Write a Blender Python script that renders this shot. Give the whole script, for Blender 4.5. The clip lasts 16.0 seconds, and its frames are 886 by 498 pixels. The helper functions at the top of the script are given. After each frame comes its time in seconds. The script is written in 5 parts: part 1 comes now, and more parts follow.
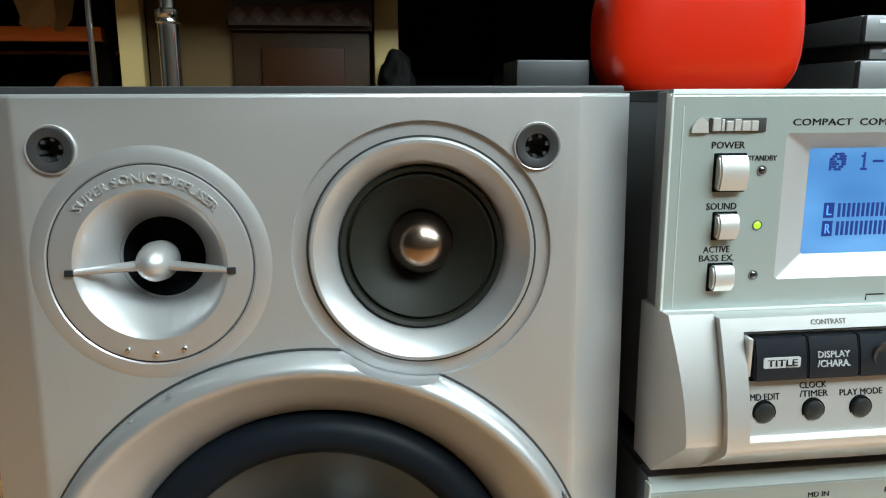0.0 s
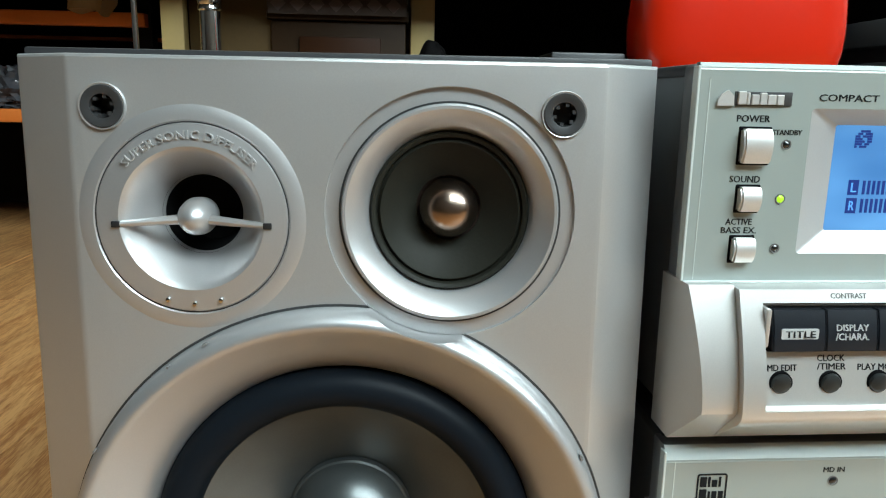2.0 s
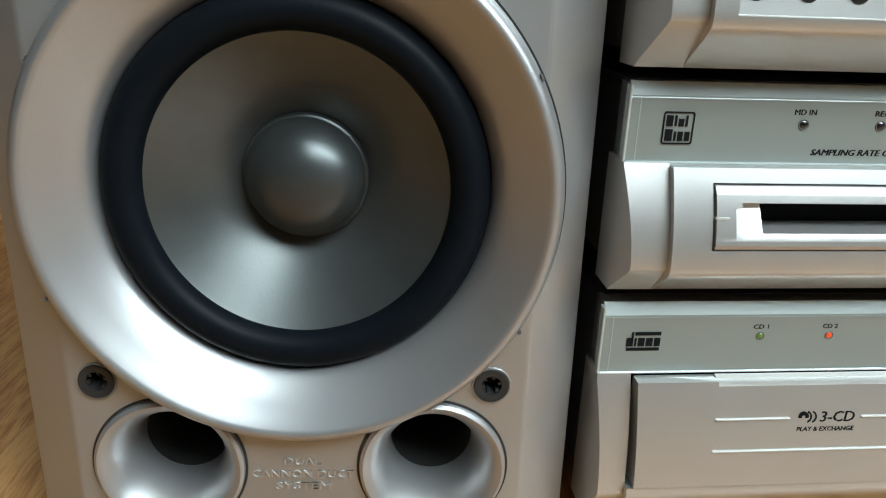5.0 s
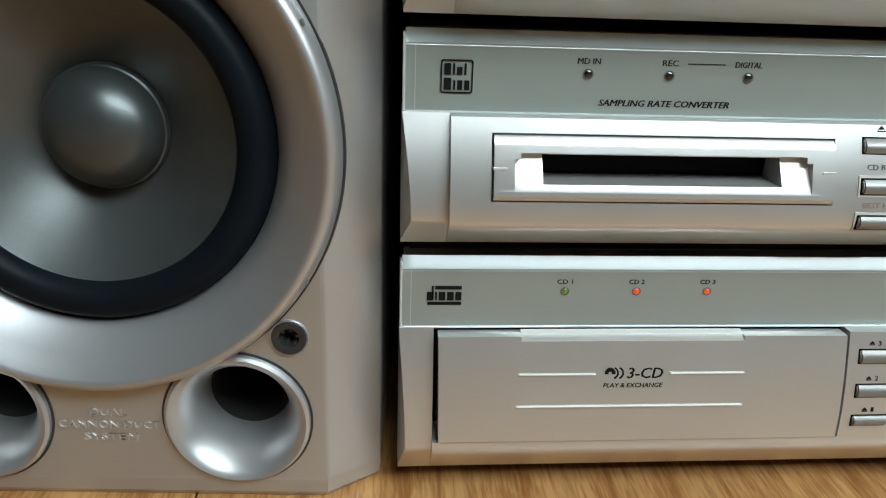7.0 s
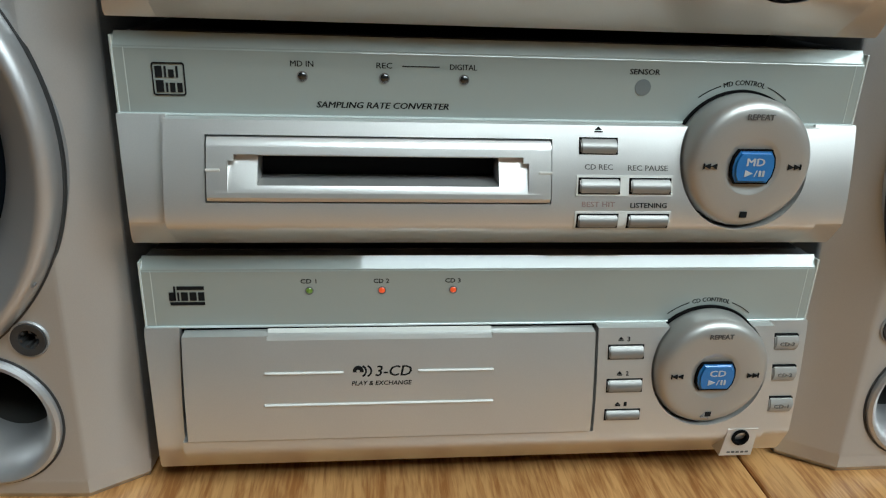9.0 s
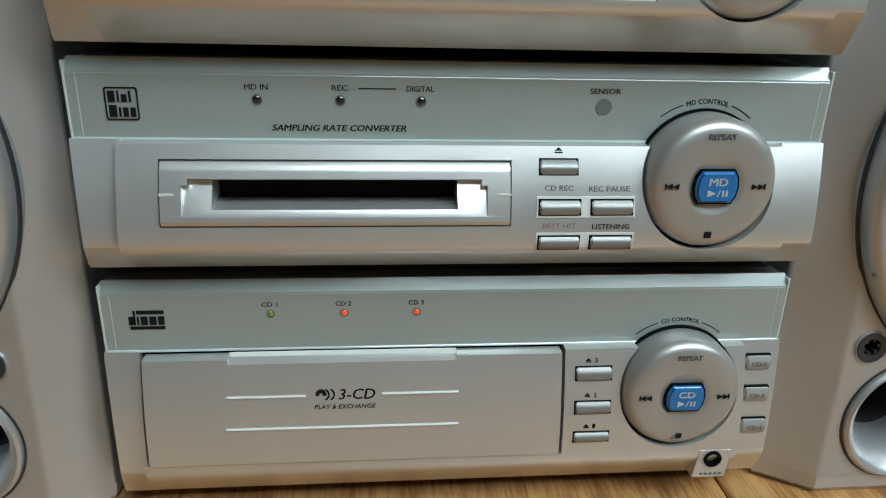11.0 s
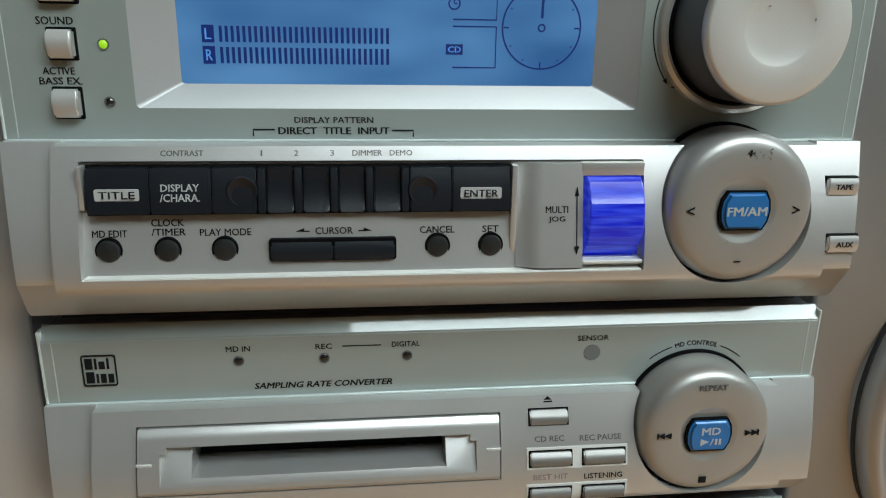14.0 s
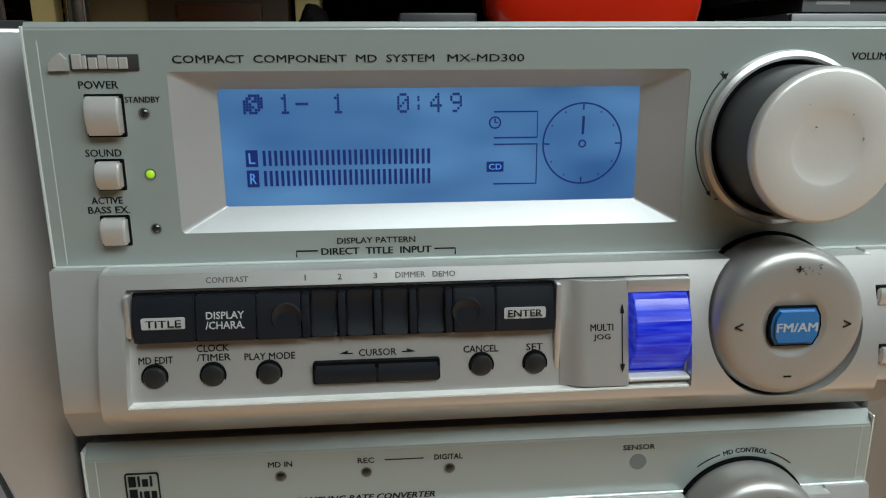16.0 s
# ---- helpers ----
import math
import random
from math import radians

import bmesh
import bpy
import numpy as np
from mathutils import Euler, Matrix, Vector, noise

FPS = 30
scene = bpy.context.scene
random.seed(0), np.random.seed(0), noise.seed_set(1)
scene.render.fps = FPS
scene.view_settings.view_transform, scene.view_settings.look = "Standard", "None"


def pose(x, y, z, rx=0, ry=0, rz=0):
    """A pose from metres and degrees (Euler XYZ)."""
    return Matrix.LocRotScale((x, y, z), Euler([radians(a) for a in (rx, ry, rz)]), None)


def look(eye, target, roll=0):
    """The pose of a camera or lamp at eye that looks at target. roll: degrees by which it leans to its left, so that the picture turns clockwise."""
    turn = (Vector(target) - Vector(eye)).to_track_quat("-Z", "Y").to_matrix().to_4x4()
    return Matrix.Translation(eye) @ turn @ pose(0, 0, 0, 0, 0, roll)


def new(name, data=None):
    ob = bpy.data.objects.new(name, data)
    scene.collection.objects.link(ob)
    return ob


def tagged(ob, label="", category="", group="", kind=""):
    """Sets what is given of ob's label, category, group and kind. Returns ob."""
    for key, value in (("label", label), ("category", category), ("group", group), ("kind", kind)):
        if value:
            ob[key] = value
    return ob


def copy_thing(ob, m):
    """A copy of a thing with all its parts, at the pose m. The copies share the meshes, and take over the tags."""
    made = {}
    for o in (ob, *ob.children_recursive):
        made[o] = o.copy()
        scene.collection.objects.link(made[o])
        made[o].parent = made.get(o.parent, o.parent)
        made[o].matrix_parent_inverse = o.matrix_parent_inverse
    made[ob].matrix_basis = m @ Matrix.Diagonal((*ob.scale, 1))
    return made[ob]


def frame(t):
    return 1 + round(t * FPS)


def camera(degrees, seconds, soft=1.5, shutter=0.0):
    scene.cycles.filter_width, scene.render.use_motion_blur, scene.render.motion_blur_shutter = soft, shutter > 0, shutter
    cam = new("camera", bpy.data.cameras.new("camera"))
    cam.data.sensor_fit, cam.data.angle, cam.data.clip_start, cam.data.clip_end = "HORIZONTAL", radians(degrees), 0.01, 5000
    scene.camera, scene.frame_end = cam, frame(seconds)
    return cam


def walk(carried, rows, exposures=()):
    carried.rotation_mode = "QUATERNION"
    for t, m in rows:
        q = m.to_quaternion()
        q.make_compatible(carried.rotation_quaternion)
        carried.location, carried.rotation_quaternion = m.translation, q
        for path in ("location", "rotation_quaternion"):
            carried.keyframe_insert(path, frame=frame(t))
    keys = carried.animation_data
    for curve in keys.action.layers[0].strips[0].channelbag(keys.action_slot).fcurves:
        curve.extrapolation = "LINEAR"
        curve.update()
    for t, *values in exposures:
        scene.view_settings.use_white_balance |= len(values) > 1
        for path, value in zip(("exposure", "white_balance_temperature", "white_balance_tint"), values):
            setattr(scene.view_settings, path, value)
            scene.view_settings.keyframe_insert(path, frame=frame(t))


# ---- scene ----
cam = camera(62.9, 16.0, soft=1.15)
PATH = [
    (0, (-0.191, -0.19, 0.276), (0.048, 1.755, -0.124), -0.2),
    (0.5, (-0.193, -0.199, 0.282), (-0.041, 1.759, -0.097), 0.7),
    (1, (-0.192, -0.201, 0.281), (-0.033, 1.754, -0.11), 0.7),
    (1.5, (-0.191, -0.199, 0.282), (-0.049, 1.752, -0.135), 0.8),
    (2, (-0.191, -0.199, 0.268), (-0.034, 1.753, -0.141), 1.1),
    (2.5, (-0.189, -0.205, 0.24), (-0.059, 1.743, -0.198), 1.8),
    (3, (-0.193, -0.208, 0.215), (-0.026, 1.727, -0.262), 2.1),
    (3.5, (-0.192, -0.211, 0.202), (-0.001, 1.707, -0.331), 2.6),
    (3.7, (-0.189, -0.211, 0.199), (-0.005, 1.702, -0.353), 2.4),
    (5.8, (-0.165, -0.209, 0.186), (0.017, 1.646, -0.54), 1.7),
    (6, (-0.148, -0.213, 0.185), (0.008, 1.645, -0.537), 2.1),
    (6.5, (-0.123, -0.219, 0.179), (0.001, 1.639, -0.551), 2.4),
    (7, (-0.11, -0.217, 0.182), (0.046, 1.635, -0.558), 2.1),
    (7.5, (-0.092, -0.217, 0.185), (0.087, 1.629, -0.564), 2.0),
    (8, (-0.074, -0.219, 0.182), (0.106, 1.624, -0.576), 2.8),
    (8.5, (-0.052, -0.22, 0.181), (0.151, 1.627, -0.56), 2.9),
    (9, (-0.03, -0.227, 0.185), (0.173, 1.623, -0.545), 2.2),
    (9.2, (-0.028, -0.228, 0.186), (0.188, 1.619, -0.55), 2.7),
    (11.3, (-0.014, -0.222, 0.192), (0.167, 1.639, -0.517), 1.5),
    (11.5, (-0.014, -0.221, 0.195), (0.168, 1.645, -0.499), 1.4),
    (12, (-0.014, -0.22, 0.203), (0.16, 1.663, -0.449), 0.9),
    (12.5, (-0.015, -0.213, 0.214), (0.168, 1.677, -0.413), 0.9),
    (13, (-0.014, -0.209, 0.223), (0.176, 1.684, -0.394), 0.8),
    (13.5, (-0.014, -0.206, 0.232), (0.183, 1.694, -0.363), 0.9),
    (14, (-0.013, -0.2, 0.246), (0.205, 1.702, -0.332), 0.9),
    (14.5, (-0.015, -0.198, 0.254), (0.175, 1.715, -0.298), 0.2),
    (15, (-0.019, -0.193, 0.261), (0.167, 1.725, -0.276), -0.0),
    (15.5, (-0.018, -0.192, 0.264), (0.157, 1.732, -0.253), -0.3),
    (16, (-0.018, -0.192, 0.269), (0.141, 1.738, -0.231), -0.3),
]
walk(cam, [(t, look(eye, target, roll)) for t, eye, target, roll in PATH],
     [(0.0, 0.80, 6450, 6), (2.0, 0.78, 6450, 6), (3.5, 0.46, 6450, 8), (6.0, 0.2, 6500, 9), (8.5, 0.02, 6550, 9), (11.5, -0.06, 6250, 7), (12.5, -0.09, 6450, 7), (14.0, -0.19, 6700, 9), (16.0, -0.22, 6850, 12)])

# ---- light ----
world = bpy.data.worlds.new("world")
scene.world = world
world.use_nodes = True
wn = world.node_tree.nodes
sky = wn.new("ShaderNodeTexSky")
sky.sky_type, sky.sun_disc = "NISHITA", False
sky.sun_elevation, sky.sun_rotation = radians(40), radians(150)
world.node_tree.links.new(sky.outputs[0], wn["Background"].inputs[0])
wn["Background"].inputs[1].default_value = 0.08


def area_lamp(name, where, target, wide, high, watts, colour):
    la = bpy.data.lights.new(name, "AREA")
    la.shape, la.size, la.size_y, la.energy, la.color = "RECTANGLE", wide, high, watts, colour
    ob = new(name, la)
    ob.matrix_world = look(where, target)
    return ob


area_lamp("window_light", (1.2, -1.22, 1.83), (1.2, 0.0, 1.83), 2.5, 1.15, 112, (0.79, 0.945, 1.0))

# ---- materials ----


def mat(name, colour, rough=0.5, metal=0.0, grain=0.0, grain_scale=900.0, bump=0.0, blotch=0.0, blotch_scale=25.0, coat=0.0, emit=None, emit_k=0.0):
    m = bpy.data.materials.new(name)
    m.use_nodes = True
    nt = m.node_tree
    b = nt.nodes["Principled BSDF"]
    b.inputs["Roughness"].default_value = rough
    b.inputs["Metallic"].default_value = metal
    b.inputs["Coat Weight"].default_value = coat
    b.inputs["Coat Roughness"].default_value = 0.04
    b.inputs["Base Color"].default_value = (*colour, 1)
    if "print" in name or "black_" in name:
        b.inputs["Specular IOR Level"].default_value = 0.15
    if name in ("black_void", "black_gloss", "black_matt", "dark_stained_wood", "brown_board", "reddish_panel", "patterned_runner"):
        b.inputs["Specular IOR Level"].default_value = 0.06
    if "rubber" in name:
        b.inputs["Specular IOR Level"].default_value = 0.10
    if "charcoal" in name:
        b.inputs["Specular IOR Level"].default_value = 0.45
    co = nt.nodes.new("ShaderNodeTexCoord")
    if grain or blotch or bump:
        fine = nt.nodes.new("ShaderNodeTexNoise")
        fine.inputs["Scale"].default_value, fine.inputs["Detail"].default_value = grain_scale, 3
        wide = nt.nodes.new("ShaderNodeTexNoise")
        wide.inputs["Scale"].default_value, wide.inputs["Detail"].default_value = blotch_scale, 5
        for n in (fine, wide):
            nt.links.new(co.outputs["Object"], n.inputs["Vector"])
        mix = nt.nodes.new("ShaderNodeMath")
        mix.operation = "MULTIPLY_ADD"
        mix.inputs[1].default_value = 2 * grain
        mix.inputs[2].default_value = 1 - grain - blotch
        nt.links.new(fine.outputs["Fac"], mix.inputs[0])
        mix2 = nt.nodes.new("ShaderNodeMath")
        mix2.operation = "MULTIPLY_ADD"
        mix2.inputs[1].default_value = 2 * blotch
        nt.links.new(wide.outputs["Fac"], mix2.inputs[0])
        nt.links.new(mix.outputs[0], mix2.inputs[2])
        hsv = nt.nodes.new("ShaderNodeHueSaturation")
        hsv.inputs["Color"].default_value = (*colour, 1)
        nt.links.new(mix2.outputs[0], hsv.inputs["Value"])
        nt.links.new(hsv.outputs[0], b.inputs["Base Color"])
        rr = nt.nodes.new("ShaderNodeMath")
        rr.operation = "MULTIPLY_ADD"
        rr.inputs[1].default_value, rr.inputs[2].default_value = 0.12, rough - 0.06
        nt.links.new(wide.outputs["Fac"], rr.inputs[0])
        nt.links.new(rr.outputs[0], b.inputs["Roughness"])
        if bump:
            bp = nt.nodes.new("ShaderNodeBump")
            bp.inputs["Strength"].default_value, bp.inputs["Distance"].default_value = bump, 0.0004
            nt.links.new(fine.outputs["Fac"], bp.inputs["Height"])
            nt.links.new(bp.outputs[0], b.inputs["Normal"])
    if emit:
        b.inputs["Emission Color"].default_value = (*emit, 1)
        b.inputs["Emission Strength"].default_value = emit_k
    return m


def oak_mat(name, light, dark, axis_scale, rough=0.4, coat=0.25):
    """Wood grain drawn out along y, varied plank by plank."""
    m = bpy.data.materials.new(name)
    m.use_nodes = True
    nt, b = m.node_tree, m.node_tree.nodes["Principled BSDF"]
    N, L = nt.nodes.new, nt.links.new
    co, info = N("ShaderNodeTexCoord"), N("ShaderNodeObjectInfo")
    mp = N("ShaderNodeMapping")
    mp.inputs["Scale"].default_value = axis_scale
    off = N("ShaderNodeVectorMath")
    off.operation = "SCALE"
    comb = N("ShaderNodeCombineXYZ")
    for i in range(3):
        L(info.outputs["Random"], comb.inputs[i])
    L(comb.outputs[0], off.inputs[0])
    off.inputs["Scale"].default_value = 37.0
    L(off.outputs[0], mp.inputs["Location"])
    L(co.outputs["Object"], mp.inputs["Vector"])
    n1, n2, n3 = N("ShaderNodeTexNoise"), N("ShaderNodeTexNoise"), N("ShaderNodeTexNoise")
    for n, s, d in ((n1, 1.0, 6), (n2, 5.5, 4), (n3, 0.22, 3)):
        n.inputs["Scale"].default_value, n.inputs["Detail"].default_value = s, d
        n.inputs["Distortion"].default_value = 0.35
        L(mp.outputs[0], n.inputs["Vector"])
    ramp = N("ShaderNodeValToRGB")
    ramp.color_ramp.elements[0].position, ramp.color_ramp.elements[0].color = 0.40, (*dark, 1)
    ramp.color_ramp.elements[1].position, ramp.color_ramp.elements[1].color = 0.57, (*light, 1)
    add = N("ShaderNodeMath")
    add.operation = "MULTIPLY_ADD"
    add.inputs[1].default_value = 0.45
    L(n2.outputs["Fac"], add.inputs[0])
    sc = N("ShaderNodeMath")
    sc.operation = "MULTIPLY"
    sc.inputs[1].default_value = 0.55
    L(n1.outputs["Fac"], sc.inputs[0])
    L(sc.outputs[0], add.inputs[2])
    L(add.outputs[0], ramp.inputs[0])
    hsv = N("ShaderNodeHueSaturation")
    val = N("ShaderNodeMath")
    val.operation = "MULTIPLY_ADD"
    val.inputs[1].default_value, val.inputs[2].default_value = 0.5, 0.75
    L(n3.outputs["Fac"], val.inputs[0])
    L(val.outputs[0], hsv.inputs["Value"])
    L(ramp.outputs[0], hsv.inputs["Color"])
    L(hsv.outputs[0], b.inputs["Base Color"])
    bp = N("ShaderNodeBump")
    bp.inputs["Strength"].default_value, bp.inputs["Distance"].default_value = 0.25, 0.0004
    L(add.outputs[0], bp.inputs["Height"])
    L(bp.outputs[0], b.inputs["Normal"])
    b.inputs["Roughness"].default_value, b.inputs["Coat Weight"].default_value, b.inputs["Coat Roughness"].default_value = rough, coat, 0.2
    return m


SILVER = mat("silver_paint", (0.67, 0.66, 0.64), 0.325, 0.68, 0.05, 2600, 0.05, 0.03, 30)
SPK = mat("speaker_silver_paint", (0.52, 0.522, 0.52), 0.39, 0.68, 0.06, 2400, 0.06, 0.04, 25)
RING = mat("ring_silver_paint", (0.53, 0.53, 0.535), 0.38, 0.72, 0.05, 2400, 0.04, 0.03, 30)
CAB = mat("cabinet_side_vinyl", (0.032, 0.032, 0.034), 0.38, 0.0, 0.06, 1200, 0.1, 0.05, 20)
DIAL = mat("dial_satin", (0.45, 0.44, 0.418), 0.38, 0.6, 0.04, 2600, 0.03, 0.05, 40)
KNOB = mat("knob_satin", (0.70, 0.685, 0.65), 0.38, 0.40, 0.04, 2600, 0.03, 0.05, 40)
DISCKEY = mat("beige_grey_key", (0.38, 0.37, 0.35), 0.42, 0.3, 0.05, 2000, 0.04, 0.05, 60)
DIALSIDE = mat("dial_side_dark", (0.022, 0.0225, 0.0235), 0.4, 0.3, 0.05, 1500)
PANEL = mat("green_grey_acrylic", (0.315, 0.355, 0.335), 0.3, 0.12, 0.02, 1800, 0.0, 0.03, 20, coat=1.0)
EDGE = mat("acrylic_edge", (0.60, 0.66, 0.64), 0.2, 0.1, 0.03, 900, 0.0, 0.05, 60, coat=1.0)
CHASSIS = mat("dark_chassis", (0.055, 0.055, 0.058), 0.32, 0.3, 0.06, 1500, 0.08, 0.05, 30)
CHASSIS_SIDE = mat("grey_chassis_side", (0.16, 0.17, 0.18), 0.4, 0.35, 0.06, 1500, 0.06, 0.05, 25)
KEY = mat("charcoal_key", (0.011, 0.0135, 0.018), 0.30, 0.0, 0.10, 1500, 0.1, 0.1, 80)
KEYRND = mat("charcoal_round_key", (0.016, 0.018, 0.018), 0.36, 0.0, 0.1, 1500, 0.1, 0.1, 90)
GREYKEY = mat("grey_metal_key", (0.27, 0.263, 0.25), 0.40, 0.5, 0.05, 2000, 0.04, 0.05, 60)
PALEKEY = mat("pale_key", (0.62, 0.61, 0.59), 0.36, 0.5, 0.05, 2000, 0.04, 0.05, 60)
BLUEKEY = mat("blue_key", (0.012, 0.16, 0.44), 0.3, 0.1, 0.05, 900, 0.05, 0.08, 120, coat=0.5)
BLACK = mat("black_void", (0.004, 0.004, 0.0045), 0.7, 0.0, 0.2, 300)
INK = mat("black_print", (0.008, 0.009, 0.010), 0.7, 0.0, 0.05, 3000)
GREYINK = mat("grey_print", (0.14, 0.135, 0.13), 0.5, 0.0, 0.05, 3000)
WHITEINK = mat("white_print", (0.46, 0.47, 0.47), 0.5, 0.0, 0.05, 3000)
CHROME = mat("chrome", (0.75, 0.75, 0.75), 0.12, 1.0, 0.03, 600, 0.0, 0.05, 30)
LCDINK = mat("lcd_ink", (0.004, 0.012, 0.06), 0.4, 0.0, 0.05, 3000, emit=(0.003, 0.015, 0.11), emit_k=1.0)
RUBBER = mat("black_rubber_surround", (0.006, 0.0085, 0.012), 0.45, 0.0, 0.1, 900, 0.1, 0.15, 60)
CONE = mat("woofer_cone", (0.13, 0.14, 0.138), 0.36, 0.70, 0.08, 1500, 0.06, 0.25, 45)
CAP = mat("dust_cap", (0.105, 0.114, 0.114), 0.36, 0.7, 0.06, 1500, 0.06, 0.25, 60)
MIDCONE = mat("black_paper_cone", (0.016, 0.016, 0.012), 0.55, 0.05, 0.12, 900, 0.2, 0.15, 90)
PHASE = mat("copper_dome", (0.40, 0.30, 0.24), 0.24, 1.0, 0.03, 900)
PORT = mat("port_tube_black_shade", (0.045, 0.045, 0.043), 0.45, 0.0, 0.1, 600)
HEX = mat("screw_black", (0.045, 0.045, 0.046), 0.4, 0.3, 0.1, 900)
LED_OFF = mat("led_off", (0.010, 0.012, 0.012), 0.25, 0.0, 0.05, 900, coat=1.0)
LED_GREEN = mat("led_green", (0.2, 0.4, 0.02), 0.3, 0.0, emit=(0.35, 0.75, 0.02), emit_k=0.7)
LED_DIMGREEN = mat("led_dim_green", (0.08, 0.14, 0.03), 0.25, 0.0, emit=(0.1, 0.22, 0.01), emit_k=0.35, coat=1.0)
LED_RED = mat("led_red", (0.5, 0.06, 0.02), 0.2, 0.0, emit=(1.0, 0.10, 0.02), emit_k=0.45, coat=1.0)
SENSOR = mat("sensor_window", (0.15, 0.175, 0.18), 0.3, 0.1, 0.03, 900, coat=0.5)
# white plastic, and painted highlights on silver lips and ridges
WHITE_AND_GLINT = mat("white_and_glint", (0.66, 0.65, 0.61), 0.4, 0.0, 0.04, 900, 0.03, 0.05, 60)
RED = mat("red_gloss_plastic", (0.44, 0.013, 0.002), 0.22, 0.0, 0.03, 400, 0.0, 0.06, 12)
CREAM = mat("cream_painted_wood", (0.34, 0.25, 0.10), 0.5, 0.0, 0.06, 200, 0.1, 0.1, 8)
BROWN = mat("brown_board", (0.07, 0.045, 0.02), 0.5, 0.0, 0.12, 120, 0.1, 0.15, 6)
DARKWOOD = mat("dark_stained_wood", (0.022, 0.012, 0.006), 0.45, 0.0, 0.15, 90, 0.1, 0.2, 7)
CLOTH = mat("patterned_runner", (0.045, 0.033, 0.027), 0.8, 0.0, 0.3, 60, 0.2, 0.25, 20)
BLACKGLOSS = mat("black_gloss", (0.0025, 0.0025, 0.003), 0.36, 0.0, 0.1, 200, 0.0, 0.1, 10)
BLACKMATT = mat("black_matt", (0.0035, 0.003, 0.003), 0.7, 0.0, 0.1, 200, 0.05, 0.2, 8)
ORANGE = mat("orange_steel", (0.55, 0.14, 0.02), 0.45, 0.1, 0.06, 300, 0.05, 0.12, 12)
PAPER = mat("brown_paper", (0.20, 0.125, 0.055), 0.75, 0.0, 0.1, 200, 0.2, 0.15, 14)
HIFI = mat("hifi_grey", (0.16, 0.16, 0.16), 0.38, 0.5, 0.05, 600, 0.05, 0.05, 12)
PLASTICBAG = mat("clear_bag_grey", (0.05, 0.05, 0.055), 0.22, 0.0, 0.3, 40, 0.3, 0.3, 14)
# unseen walls and ceiling coloured darker to cut the fill light
WALL = mat("wall_paint_dimmed", (0.17, 0.165, 0.155), 0.8, 0.0, 0.03, 300, 0.1, 0.04, 2)
CEIL = mat("ceiling_paint_dimmed", (0.36, 0.355, 0.34), 0.85, 0.0, 0.03, 300, 0.1, 0.04, 2)
SKYCARD = mat("daylight_backdrop", (0.7, 0.75, 0.8), 0.9, 0.0, emit=(0.85, 0.95, 1.0), emit_k=2.2)
OAK = oak_mat("oak_laminate", (0.60, 0.315, 0.118), (0.33, 0.130, 0.038), (150.0, 13.0, 150.0))


def lcd_mat():
    """A backlit blue display, brighter towards the lamps behind it."""
    m = bpy.data.materials.new("lcd_blue")
    m.use_nodes = True
    nt, b = m.node_tree, m.node_tree.nodes["Principled BSDF"]
    co = nt.nodes.new("ShaderNodeTexCoord")
    mp = nt.nodes.new("ShaderNodeMapping")
    mp.inputs["Scale"].default_value = (26, 1, 60)
    gr = nt.nodes.new("ShaderNodeTexNoise")
    gr.inputs["Scale"].default_value, gr.inputs["Detail"].default_value = 1.0, 1.0
    ramp = nt.nodes.new("ShaderNodeValToRGB")
    ramp.color_ramp.elements[0].position, ramp.color_ramp.elements[0].color = 0.3, (0.024, 0.115, 0.33, 1)
    ramp.color_ramp.elements[1].position, ramp.color_ramp.elements[1].color = 0.7, (0.115, 0.33, 0.66, 1)
    nt.links.new(co.outputs["Object"], mp.inputs[0])
    nt.links.new(mp.outputs[0], gr.inputs["Vector"])
    nt.links.new(gr.outputs["Fac"], ramp.inputs[0])
    nt.links.new(ramp.outputs[0], b.inputs["Emission Color"])
    b.inputs["Emission Strength"].default_value = 0.70
    b.inputs["Base Color"].default_value = (0.02, 0.06, 0.14, 1)
    b.inputs["Roughness"].default_value, b.inputs["Coat Weight"].default_value, b.inputs["Coat Roughness"].default_value = 0.3, 1.0, 0.02
    return m


LCD = lcd_mat()


def jog_mat():
    """Blue clear plastic lit from inside, streaked along the drum."""
    m = bpy.data.materials.new("blue_clear_plastic")
    m.use_nodes = True
    nt, b = m.node_tree, m.node_tree.nodes["Principled BSDF"]
    co = nt.nodes.new("ShaderNodeTexCoord")
    mp = nt.nodes.new("ShaderNodeMapping")
    mp.inputs["Scale"].default_value = (60, 300, 700)
    gr = nt.nodes.new("ShaderNodeTexNoise")
    gr.inputs["Scale"].default_value, gr.inputs["Detail"].default_value = 1.0, 3.0
    ramp = nt.nodes.new("ShaderNodeValToRGB")
    ramp.color_ramp.elements[0].position, ramp.color_ramp.elements[0].color = 0.40, (0.002, 0.008, 0.38, 1)
    ramp.color_ramp.elements[1].position, ramp.color_ramp.elements[1].color = 0.85, (0.05, 0.10, 0.66, 1)
    nt.links.new(co.outputs["Object"], mp.inputs[0])
    nt.links.new(mp.outputs[0], gr.inputs["Vector"])
    nt.links.new(gr.outputs["Fac"], ramp.inputs[0])
    nt.links.new(ramp.outputs[0], b.inputs["Emission Color"])
    nt.links.new(ramp.outputs[0], b.inputs["Base Color"])
    b.inputs["Emission Strength"].default_value = 0.7
    b.inputs["Roughness"].default_value, b.inputs["Coat Weight"].default_value = 0.28, 0.25
    return m


JOG = jog_mat()

# ---- shapes ----
BASE = {}


